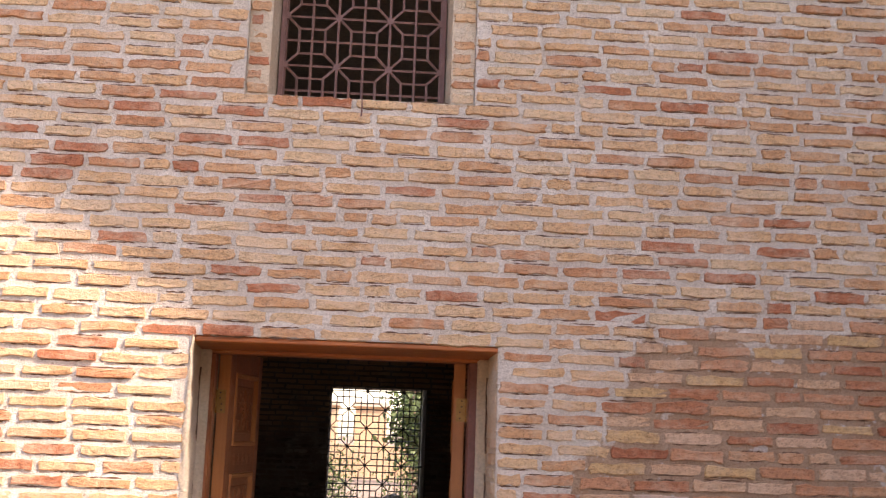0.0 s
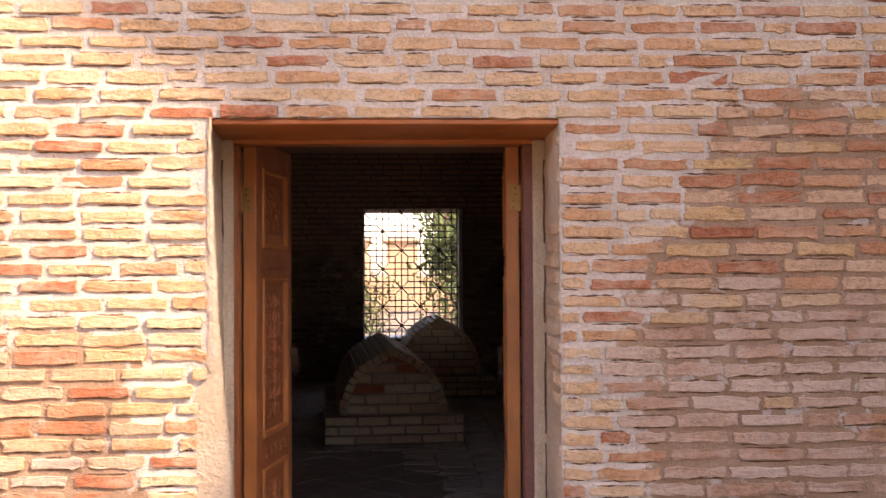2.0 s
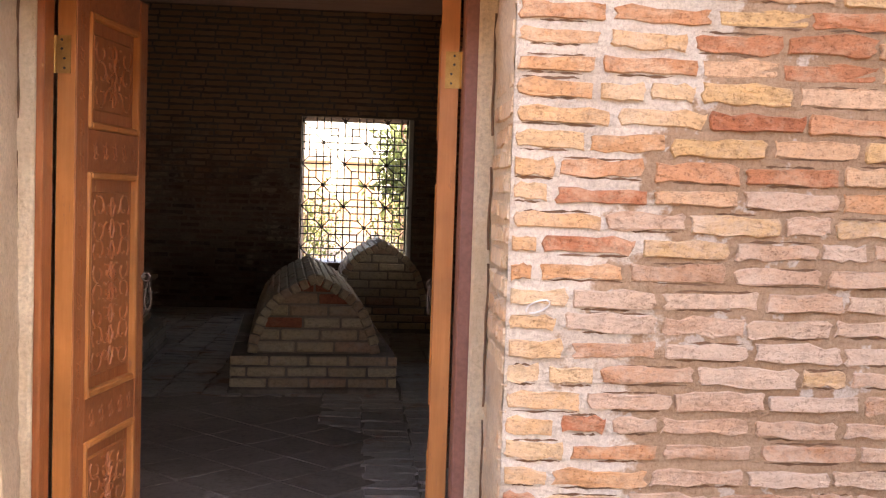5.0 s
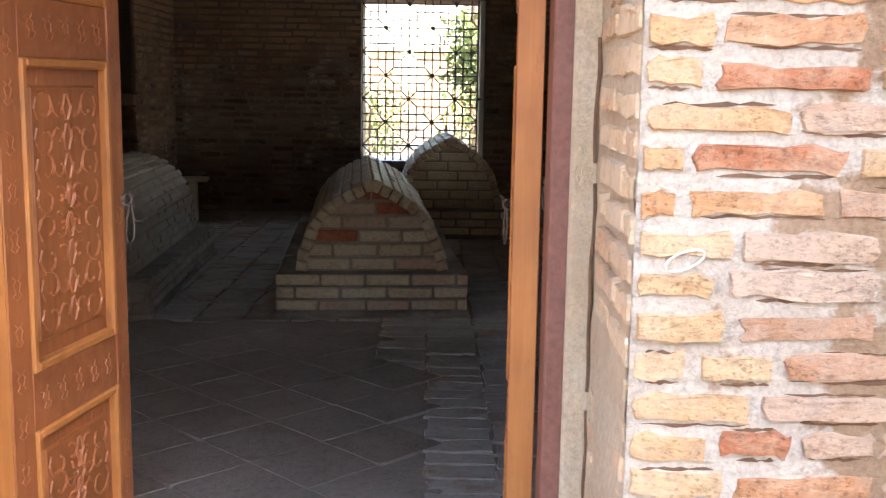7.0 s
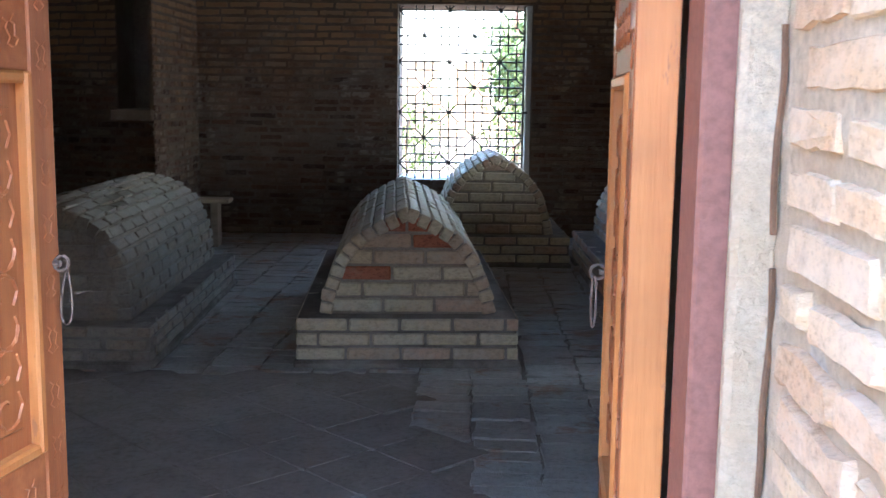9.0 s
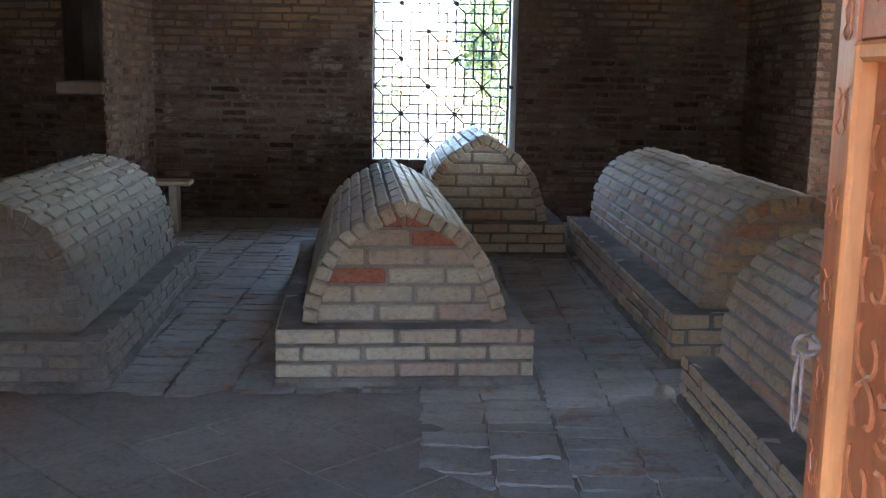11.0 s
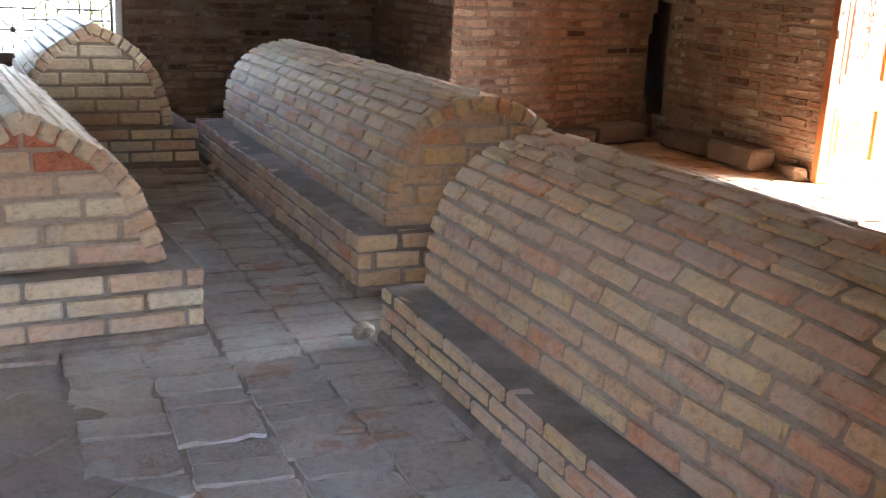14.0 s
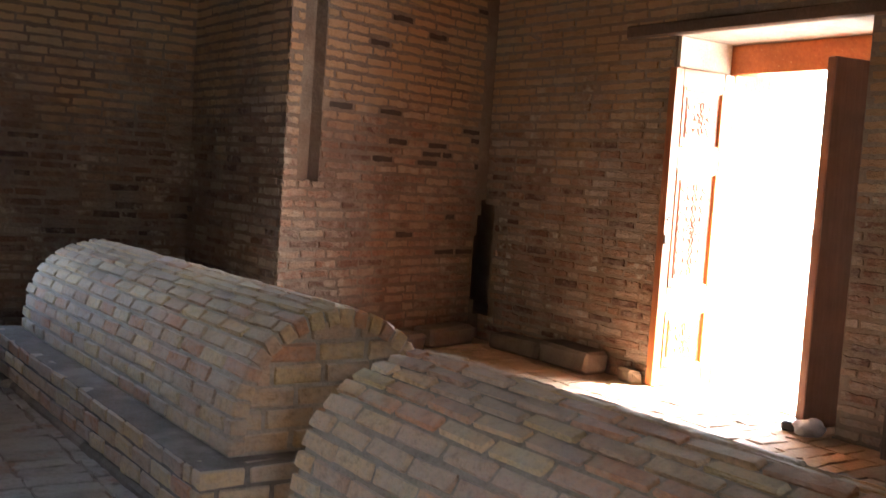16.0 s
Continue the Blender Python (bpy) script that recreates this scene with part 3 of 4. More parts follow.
def vine(b, x0, x1, z0, z1, y, r):
    """Carved scrolls that mirror about the panel's middle line."""
    xc, hw = (x0 + x1) / 2, (x1 - x0) / 2
    steps = max(3, int((z1 - z0) / 0.062))
    for i in range(steps):
        zc = z0 + (i + 0.5) * (z1 - z0) / steps
        flip = 1 if i % 2 else -1
        for s in (-1, 1):
            for at, size, way in ((0.66, 0.30, flip), (0.24, 0.20, -flip)):
                pts = []
                for k in range(9):
                    t = k / 8
                    a = way * (0.4 + 4.4 * t) + (0.6 if i % 3 else -0.3)
                    rad = hw * size * (1 - 0.70 * t)
                    pts.append((xc + s * (hw * at + rad * math.cos(a)), y, zc + rad * 0.95 * math.sin(a)))
                b.tube(pts, r, 4)
            b.tube([(xc + s * hw * 0.04, y, zc - 0.030), (xc + s * hw * 0.12, y - 0.001, zc), (xc + s * hw * 0.03, y, zc + 0.030)], r * 0.9, 4)
            b.tube([(xc + s * hw * 0.88, y, zc - 0.024), (xc + s * hw * 0.97, y, zc), (xc + s * hw * 0.90, y, zc + 0.024)], r * 0.8, 4)
    zc = (z0 + z1) / 2
    for q in range(8):
        a = q * math.pi / 4
        b.tube([(xc + hw * 0.10 * math.cos(a), y - 0.001, zc + hw * 0.10 * math.sin(a)), (xc + hw * 0.30 * math.cos(a + 0.2), y - 0.002, zc + hw * 0.30 * math.sin(a + 0.2)), (xc + hw * 0.38 * math.cos(a), y - 0.001, zc + hw * 0.38 * math.sin(a))], r * 1.2, 4)


def border(b, pts, y, r):
    """Small incised S-curls in a row along a stile or rail."""
    for x, z, turn in pts:
        c, s = math.cos(turn), math.sin(turn)
        for g in (-1, 1):
            curl = []
            for k in range(7):
                t = -1 + k / 3
                u, v = g * (0.010 + 0.006 * math.sin(2.4 * math.pi * t)), 0.026 * t
                curl.append((x + c * u - s * v, y, z + s * u + c * v))
            b.tube(curl, r, 3)


def door_leaf(name, m, width, height, label, side, hinges=(), hardware="loop", backed=False):
    """Leaf with its hinge edge at x = 0, its free edge at x = width, and its carved face towards -y. side: +1 or -1 mirrors x."""
    leaf = thing(name, m, label, "door", "carved door leaves")

    def bx(x0, x1, *rest, **k):
        return Build().box(min(side * x0, side * x1), max(side * x0, side * x1), *rest, **k)

    st, t = 0.088, 0.058
    rails = [(0.0, 0.12), (0.240 * height, 0.312 * height), (0.685 * height, 0.755 * height), (0.943 * height, height)]
    bx(0, st, 0, t, 0, height, c=0.004).made("stile", M_WOOD, leaf)
    bx(width - st * 0.8, width, 0, t, 0, height, c=0.004).made("stile", M_WOOD, leaf)
    bx(-0.004, 0.0, 0.002, t - 0.002, 0.002, height - 0.002).made("edge_strip", M_WOOD_EDGE, leaf, "bare orange wooden edge")
    for z0, z1 in rails:
        bx(st + 0.001, width - st * 0.8 - 0.001, 0.002, t - 0.002, z0, z1, c=0.003).made("rail", M_WOOD_X, leaf)
    if backed:
        bx(0.001, width - 0.001, t + 0.0005, t + 0.006, 0.001, height - 0.001, c=0.002).made("back_board", M_BACK, leaf, "plain brown back of the leaf")
    deco = Build()
    for z0, z1 in ((rails[0][1], rails[1][0]), (rails[1][1], rails[2][0]), (rails[2][1], rails[3][0])):
        xa, xb = st, width - st * 0.8
        frame_in = Build()
        for q in ((xa, xa + 0.022, z0, z1), (xb - 0.022, xb, z0, z1), (xa + 0.022, xb - 0.022, z0, z0 + 0.022), (xa + 0.022, xb - 0.022, z1 - 0.022, z1)):
            frame_in.box(min(side * q[0], side * q[1]), max(side * q[0], side * q[1]), -0.006, 0.036, q[2], q[3], None, 0.005)
        panel = bx(xa + 0.02, xb - 0.02, 0.016, t - 0.02, z0 + 0.02, z1 - 0.02).made("panel", M_WOOD, leaf)
        frame_in.made("moulding", M_WOOD_EDGE, panel, "moulding worn down to pale wood")
        raised = bx(xa + 0.05, xb - 0.05, 0.008, 0.020, z0 + 0.06, z1 - 0.06, c=0.005).made("raised_field", M_WOOD_DARK, panel)
        carve = Build()
        vine(carve, min(side * (xa + 0.055), side * (xb - 0.055)), max(side * (xa + 0.055), side * (xb - 0.055)), z0 + 0.075, z1 - 0.075, 0.0065, 0.0036)
        carve.made("carving", M_WOOD, panel, "carved floral scrolls")
    k = int(height / 0.11)
    border(deco, [(side * st * 0.45, 0.06 + i * (height - 0.1) / k, 0) for i in range(k)], -0.0002, 0.0016)
    border(deco, [(side * (width - st * 0.4), 0.06 + i * (height - 0.1) / k, 0) for i in range(k)], -0.0002, 0.0013)
    for z0, z1 in rails[1:3]:
        border(deco, [(side * (st + 0.05 + i * 0.075), (z0 + z1) / 2, 0.3) for i in range(int((width - 2 * st) / 0.075))], -0.0002, 0.0018)
    tagged(deco.made("incised_border", M_WOOD, leaf, "row of incised curls"), kind="stuff")
    for z in hinges:
        h = Build()
        h.box(min(0, side * 0.0), max(0, side * 0.0) + 0.0005, 0.004, 0.036, z - 0.055, z + 0.055)
        h.box(-0.006 * side - 0.002, -0.006 * side + 0.002, 0.016, 0.072, z - 0.055, z + 0.055)
        h.bar((-0.006 * side, 0.066, z - 0.055), (-0.006 * side, 0.066, z + 0.055), 0.007, 8)
        hinge = h.made("hinge", M_BRASS, leaf, "brass butt hinge")
        sc = Build()
        for q in (-0.04, -0.012, 0.016, 0.042):
            sc.bar((-0.010 * side, 0.034 + 0.008 * (q > 0), z + q), (-0.005 * side, 0.034 + 0.008 * (q > 0), z + q), 0.004, 8)
        tagged(sc.made("screw", M_IRON, hinge), kind="stuff")
    zc, xh = 0.93 if height < 2 else 1.08, side * (width - 0.022)
    hd = Build()
    hd.tube([(xh + 0.003 * math.sin(a), -0.016 + 0.014 * math.cos(a), zc + 0.014 * math.sin(a)) for a in [k * math.pi / 5 for k in range(10)]], 0.0035, 6, True)
    hd.bar((xh, 0.0, zc), (xh, -0.014, zc), 0.006, 8)
    staple = hd.made("staple", M_STEEL, leaf, "bent steel staple")
    lp = Build()
    if hardware == "loop":
        lp.tube([(xh + 0.004 * math.cos(a), -0.024 + 0.012 * math.sin(a) * (1.15 - 0.6 * math.cos(a)) * 0.75, zc - 0.062 + 0.052 * math.cos(a)) for a in [k * math.pi / 10 for k in range(20)]], 0.0022, 6, True)
        lp.tube([(xh, -0.026, zc - 0.05), (xh, -0.048, zc - 0.056), (xh + side * 0.004, -0.066, zc - 0.050)], 0.0015, 5)
    elif hardware == "hook":
        lp.tube([(xh + 0.003 * math.cos(a), -0.022 + 0.0045 * math.sin(a), zc - 0.056 + 0.050 * math.cos(a)) for a in [k * math.pi / 8 for k in range(16)]], 0.0024, 6, True)
    else:
        lp.box(xh - 0.016, xh + 0.016, -0.010, 0.0, zc - 0.16, zc - 0.10, None, 0.003)
    lp.made("latch", M_STEEL, staple, "hanging wire latch")
    return leaf


# the entrance leaves stand open inwards
door_leaf("door_leaf", pose(-0.700, 5.668, 0.03, 0, 0, 80.6), 0.56, 1.87, "open carved varnished door leaf with a wire loop", 1, (0.20, 1.62), "loop")
door_leaf("door_leaf", pose(0.366, 5.668, 0.03, 0, 0, -94.8), 0.56, 1.87, "open carved varnished door leaf with a hanging hook", -1, (0.20, 1.62), "hook")


def lattice(name, m, width, height, bars, bosses, r, material, label):
    win = thing(name, m, label, "window")
    tagged(win, kind="structure")
    fr = Build()
    for q in ((-0.02, 0.0, -0.02, height + 0.02), (width, width + 0.02, -0.02, height + 0.02), (0, width, -0.02, 0), (0, width, height, height + 0.02)):
        fr.box(q[0], q[1], -0.015, 0.015, q[2], q[3])
    fr.made("window_frame", material, win)
    b = Build()

    def cut(p, q):
        """Clip to the frame's opening, or nothing."""
        t0, t1 = 0.0, 1.0
        for k, top in ((0, width), (1, height)):
            d = q[k] - p[k]
            if abs(d) < 1e-9:
                if p[k] < 0 or p[k] > top:
                    return None
                continue
            lo, hi = sorted(((0 - p[k]) / d, (top - p[k]) / d))
            t0, t1 = max(t0, lo), min(t1, hi)
        if t1 - t0 < 0.02:
            return None
        return [(p[0] + (q[0] - p[0]) * t, p[1] + (q[1] - p[1]) * t) for t in (t0, t1)]

    for i, (p, q) in enumerate(bars):
        c = cut(p, q)
        if c:
            y = 0.003 * (i % 3 - 1)
            b.bar((c[0][0], y, c[0][1]), (c[1][0], y, c[1][1]), r, 4)
    b.made("lattice", material, win, "iron lattice of stars and octagons")
    o = Build()
    for x, z in bosses:
        if 0 < x < width and 0 < z < height:
            o.bar((x, -0.008, z), (x, 0.008, z), r * 2.4, 8)
    o.made("boss", material, win)
    return win


# window: stars on every other node of a grid
p = 0.232
bars, bosses = [], []
ox, oz = 0.0, 1.595 - 0.04
for k in range(-1, 7):
    bars.append(((ox + k * p, 0), (ox + k * p, 2)))
for k in range(-1, 9):
    bars.append(((0, oz - k * p), (2, oz - k * p)))
for i in range(-1, 7):
    for j in range(-1, 9):
        x, z = ox + i * p, oz - j * p
        if (i + j) % 2 == 0:
            bosses.append((x, z))
            bars += [((x, z), (x + a * p / 3, z + c * p / 3)) for a in (-1, 1) for c in (-1, 1)]
        else:
            for s in (-p / 3, p / 3):
                bars.append(((x + s, z - 2 * p / 3), (x + s, z + 2 * p / 3)))
                bars.append(((x - 2 * p / 3, z + s), (x + 2 * p / 3, z + s)))
lattice("window_1", pose(WIN[0] + 0.005, N0 + 0.16, WIN[2]), 1.138, 1.595, bars, bosses, 0.0084, M_IRON, "tall window closed by a black iron star lattice")
sill = Build().box(WIN[0] + 0.004, WIN[1] - 0.004, N0 + 0.02, N0 + 0.74, WIN[2], WIN[2] + 0.012)
sill.box(0.636, WIN[1] - 0.004, N0 + 0.03, N0 + 0.18, WIN[2] + 0.013, WIN[3] - 0.004, None, 0.004)
setting(sill.made("trim_window", M_WHITE), "whitewashed window reveal and sill", "trim")
bolt = Build().bar((0.655, N0 + 0.022, 1.14), (0.618, N0 + 0.022, 1.14), 0.013, 8)
setting(bolt.made("window_bolt", M_IRON), "black iron bolt on the window reveal", "bolt")

# upper window: stars on a square grid
g = 0.246
bars, bosses = [], []
for k in range(-1, 10):
    bars.append(((0.005 + k * g / 2, 0), (0.005 + k * g / 2, 2)))
    bars.append(((0, 0.17 + (k - 2) * g / 2), (2, 0.17 + (k - 2) * g / 2)))
for i in range(-1, 5):
    for j in range(-1, 5):
        x, z = 0.005 + i * g, 0.17 + j * g
        bosses.append((x, z))
        bars += [((x, z), (x + a * g / 4, z + c * g / 4)) for a in (-1, 1) for c in (-1, 1)]
        for s in (-g / 4, g / 4):
            bars.append(((x + s, z + g / 4), (x + s, z + 3 * g / 4)))
            bars.append(((x + g / 4, z + s), (x + 3 * g / 4, z + s)))
lattice("window_2", pose(-0.515, 5.36, 3.06), 0.745, 0.98, bars, bosses, 0.0072, M_RUST, "high window with a red-brown iron star lattice")
cheek = Build().prism([(-0.650, S0 + 0.03), (-0.55, S0 + 0.03), (-0.54, 5.40), (-0.650, 5.40)], 2.979, 4.05)
cheek.prism([(0.372, S0 + 0.03), (0.372, 5.40), (0.255, 5.40), (0.265, S0 + 0.03)], 2.979, 4.05)
cheek.box(-0.55, 0.265, S0 + 0.03, 5.42, 2.979, 2.996)
setting(cheek.made("trim_upper_reveal", M_PLASTER), "mud-plastered reveals of the high window", "plaster")

for u0, u1, k in ((-0.648, -0.556, 0), (0.270, 0.370, 1)):
    joined_bricks("brick_courses", courses(u0, u1, 2.99, 4.05, [], random.Random(95 + k), length=0.2), pose(0, S0 + 0.030, 0), M_NEW, wall_south, 0.005, 0.003, 97 + k)

chalk = Build().tube([(0.585 + 0.030 * math.cos(a), S0 - 0.0085, 1.005 + 0.014 * math.sin(a) + 0.010 * math.cos(a)) for a in [math.pi * (1.12 - 0.17 * k) for k in range(12)]], 0.0022, 5)
setting(chalk.made("chalk_mark", M_WHITE), "white chalk curl on a brick", "mark")
wire = Build().tube([(-0.13, S0 - 0.006, 2.985), (-0.128, S0 - 0.012, 2.95), (-0.131, S0 - 0.010, 2.905)], 0.004, 5)
setting(wire.made("window_wire", M_RUST), "short rusty wire below the high window", "wire")

# ---- side door in the east wall ----
side_frame = thing("side_door_frame", pose(0, 0, 0), "orange varnished timber frame of the side door", "door frame")
tagged(side_frame, kind="structure")
Build().box(5.21, 5.31, 10.945, 11.012, -0.012, 2.06, None, 0.005).made("post", M_WOOD_EDGE, side_frame)
Build().box(5.21, 5.31, 9.623, 9.69, -0.012, 2.06, None, 0.005).made("post", M_WOOD_EDGE, side_frame)
Build().box(5.21, 5.31, 9.623, 11.012, 2.06, 2.252, None, 0.006).made("head", M_LINTEL, side_frame)
door_leaf("side_door_leaf", pose(5.192, 10.935, 0.006, 0, 0, -1.5), 0.535, 2.045, "open carved door leaf in full daylight", -1, (), "lock")
door_leaf("side_door_leaf", pose(5.205, 9.765, 0.006, 0, 0, 171), 0.55, 2.045, "plain brown back of an open door leaf against the light", 1, (), "hook", True)
beam = Build().box(E0 - 0.030, E0 + 0.25, 9.20, 11.45, 2.258, 2.345, None, 0.012)
setting(beam.made("trim_beam", M_DARKWOOD), "dark old timber beam over the side door", "beam")
white = Build().box(E0 + 0.02, 5.20, 10.985, 11.013, 2.06, 2.253)
setting(white.made("trim_side_reveal", M_PLASTER), "plastered reveal above the side door leaf", "plaster")

# ---- tombs ----
PROFILE = [(1.0, 0.0), (0.97, 0.13), (0.92, 0.27), (0.81, 0.51), (0.69, 0.64), (0.535, 0.765), (0.30, 0.885), (0.0, 1.0)]


ROUND = [(1.0, 0.0), (0.99, 0.22), (0.945, 0.44), (0.86, 0.62), (0.72, 0.77), (0.52, 0.885), (0.27, 0.955), (0.0, 1.0)]


def half_width(h, outline):
    """Share of the half width at a share h of the height."""
    for (u0, h0), (u1, h1) in zip(outline, outline[1:]):
        if h <= h1:
            return u0 + (u1 - u0) * (h - h0) / (h1 - h0)
    return 0.0


def brick_block(name, seed, w, d, h, rough):
    """One shared block, sized w x d x h about its middle, with worn edges."""
    r = random.Random(seed)
    bm = bmesh.new()
    bmesh.ops.create_cube(bm, size=1.0)
    for v in bm.verts:
        v.co = Vector((v.co.x * w, v.co.y * d, v.co.z * h))
    bmesh.ops.bevel(bm, geom=bm.edges[:], offset=0.007, segments=1, affect="EDGES")
    for v in bm.verts:
        v.co += Vector((r.gauss(0, rough), r.gauss(0, rough), r.gauss(0, rough)))
    me = bpy.data.meshes.new(name)
    bm.to_mesh(me)
    bm.free()
    return me


NOM = (0.238, 0.07, 0.062)      # nominal block: length, depth, height
BLOCKS = {}
for key, material, rough in (("new", M_TOMB, 0.0014), ("old", M_TOMB_OLD, 0.0026), ("red", M_TOMB_RED, 0.0014), ("grey", M_TOMB_GREY, 0.0026), ("pale", M_TOMB_LIT, 0.0026)):
    BLOCKS[key] = [brick_block("brick_" + key, 40 + k, *NOM, rough) for k in range(8)]
    for me in BLOCKS[key]:
        me.materials.append(material)


def tomb(x, y, rz, length, label, kind="new", hw=0.41, bw=0.53, base=0.222, top=0.785, steps=3, inset=0.125, reds=(), seed=0, ends=(True, True), slope=0.0):
    """A vaulted brick tomb on a stepped base; its front is at local y = 0."""
    r = random.Random(900 + seed)
    ob = thing("brick_tomb", pose(x, y, 0, 0, 0, rz), label, "tomb", "brick tombs in the hall")
    core = Build().box(-bw + 0.008, bw - 0.008, 0.008, length - 0.008, -0.05, base - 0.004)
    core.box(-bw - 0.012, bw + 0.012, -0.012, length + 0.012, -0.05, 0.030, None, 0.012)
    base_ob = core.made("base", M_BED, ob, "stepped base bedded in grey mortar")
    y0, y1 = inset, length - inset
    outline = PROFILE if kind == "new" else ROUND
    prof = [(-u, h) for u, h in outline] + [(u, h) for u, h in outline[-2::-1]]
    k = len(prof)
    rise = top - base
    deep = 0.008 if kind == "new" else 0.0065
    vs = [(u * (hw - deep), yy, base - 0.01 + h * (rise + 0.009 - deep)) for yy in (y0 + 0.016, y1 - 0.016) for u, h in prof]
    fs = [(i, k + i, k + i + 1, i + 1) for i in range(k - 1)] + [tuple(range(k)), tuple(range(k, 2 * k))[::-1]]
    body_ob = Build().add(vs, fs).made("vault", M_CEMENT_DUST if kind in ("old", "pale") else M_CEMENT, ob, "grey mortar core of the vault")

    def put(parent, cx, cy, cz, w, d, h, rx=0.0, ry=0.0, turn=0.0, red=False):
        b = new("brick", r.choice(BLOCKS["red" if red else kind]))
        b.parent = parent
        q = 0.6 if kind == "new" else 1.3
        b.matrix_local = pose(cx, cy, cz, rx + r.gauss(0, q * 0.5), ry + r.gauss(0, q * 0.5), turn + r.gauss(0, q * 0.5)) @ Matrix.Diagonal((w / NOM[0], d / NOM[1], h / NOM[2], 1))

    def run(a, b, row, joint=0.014 if kind == "new" else 0.020):
        """Bricks of one course between a and b: middle and length."""
        out, u = [], a - (0.125 if row % 2 else 0.0) - r.uniform(0, 0.02)
        while u < b - 0.02:
            w = (NOM[0] if kind == "new" else 0.185) + r.gauss(0, 0.006)
            c, e = max(u, a), min(u + w, b)
            if e - c > 0.035:
                out.append(((c + e) / 2, e - c))
            u += w + joint
        return out

    pitch = (base - 0.028) / steps
    for s in range(steps):
        z = 0.028 + (s + 0.5) * pitch
        h = pitch - 0.013
        for c, w in run(-bw, bw, s):
            if ends[0]:
                put(base_ob, c, 0.035 - 0.002, z, w, 0.07, h)
            if ends[1]:
                put(base_ob, c, length - 0.033, z, w, 0.07, h)
        for c, w in run(0.074, length - 0.074, s + 1):
            for sd in (-1, 1):
                put(base_ob, sd * (bw - 0.033), c, z, w, 0.07, h, turn=90)
    # gable courses inside the ring of the vault
    n_c = max(5, round((rise - 0.05) / 0.074))
    pitch = (rise - 0.045) / n_c
    for s in range(n_c):
        z0 = s * pitch
        lim = half_width(min(0.99, (z0 + 0.55 * pitch) / rise), outline) * hw - 0.056
        if lim < 0.04:
            lim = 0.055
        for e, yy in ((0, y0 + 0.043), (1, y1 - 0.043)):
            if not ends[e]:
                continue
            for c, w in run(-lim, lim, s + e):
                put(body_ob, c, yy, base + z0 + 0.5 * pitch, w, 0.07, pitch - 0.013, red=any(s == q and abs(c - xx) < 0.12 for q, xx in reds) and e == 0)
    # rows of the vault, from both feet up to the ridge
    line = [(u * hw, base + h * rise) for u, h in outline]
    lens = [math.dist(a, b) for a, b in zip(line, line[1:])]
    total = sum(lens)
    rows = round(total / (0.063 if kind == "new" else 0.067))
    for i in range(rows):
        t = (i + 0.5) / rows * total
        for (a, b), d in zip(zip(line, line[1:]), lens):
            if t <= d:
                break
            t -= d
        px, pz = a[0] + (b[0] - a[0]) * t / d, a[1] + (b[1] - a[1]) * t / d
        for sd in (-1, 1):
            for c, w in run(y0, y1, i + (sd > 0)):
                nx, nz = (b[1] - a[1]) / d, -(b[0] - a[0]) / d
                off = -0.030 + (r.gauss(0, 0.0016) if kind == "new" else r.gauss(0, 0.0018))
                # local x of the block runs along the tomb, its depth points out of the vault
                m = Matrix.Translation((sd * (px + nx * off), c, pz + nz * off))
                m = m @ Matrix.Rotation(sd * math.atan2(nx, nz), 4, "Y") @ Matrix.Rotation(math.pi / 2, 4, "Z")
                blk = new("brick", r.choice(BLOCKS[kind]))
                blk.parent = body_ob
                blk.matrix_local = m @ pose(0, 0, 0, r.gauss(0, 0.6), r.gauss(0, 0.5), r.gauss(0, 0.8)) @ Matrix.Diagonal((w / NOM[0], (total / rows - (0.011 if kind == "new" else 0.016)) / NOM[1], 0.066 / NOM[2], 1))
    return ob


tomb(-0.131, 9.132, 4.3, 2.25, "buff brick vaulted tomb with three red bricks in its gable", reds=((5, 0.06), (4, 0.19), (2, -0.24)), seed=1, bw=0.527, hw=0.428, base=0.238, top=0.752, inset=0.10)
tomb(0.345, 12.14, 2.0, 1.50, "short buff brick tomb below the lattice window", seed=2, bw=0.57, hw=0.45, base=0.235, top=0.840)
tomb(1.585, 9.455, 1.0, 3.10, "long weathered brick tomb with a greyed vault", "old", seed=3, bw=0.56, hw=0.41, base=0.24, top=0.757, inset=0.11)
tomb(1.535, 6.47, 0.4, 2.50, "worn brick tomb with open joints beside the path, coloured as lit", "pale", hw=0.43, bw=0.562, base=0.19, top=0.716, inset=0.04, seed=4)
tomb(-1.872, 8.985, 3.0, 2.27, "grey-dusted brick tomb beside the window aisle", "grey", bw=0.55, hw=0.43, base=0.20, top=0.76, seed=5)

# ---- small things in the hall ----
bench = thing("bench", pose(-2.42, 13.0, 0, 0, 0, 4), "narrow weathered plank bench by the pier", "bench")
Build().box(-0.55, 0.55, -0.12, 0.12, 0.37, 0.405, None, 0.005).made("seat", M_GREYWOOD, bench)
for sx in (-0.42, 0.42):
    Build().box(sx - 0.03, sx + 0.03, -0.09, 0.09, 0, 0.37, None, 0.004).made("leg", M_GREYWOOD, bench)
ledge = Build().box(-2.70, -2.36, 12.50, 12.66, 1.06, 1.15, None, 0.012)
setting(ledge.made("trim_niche_ledge", M_MORTAR_IN), "pale plastered ledge below the niche", "ledge")


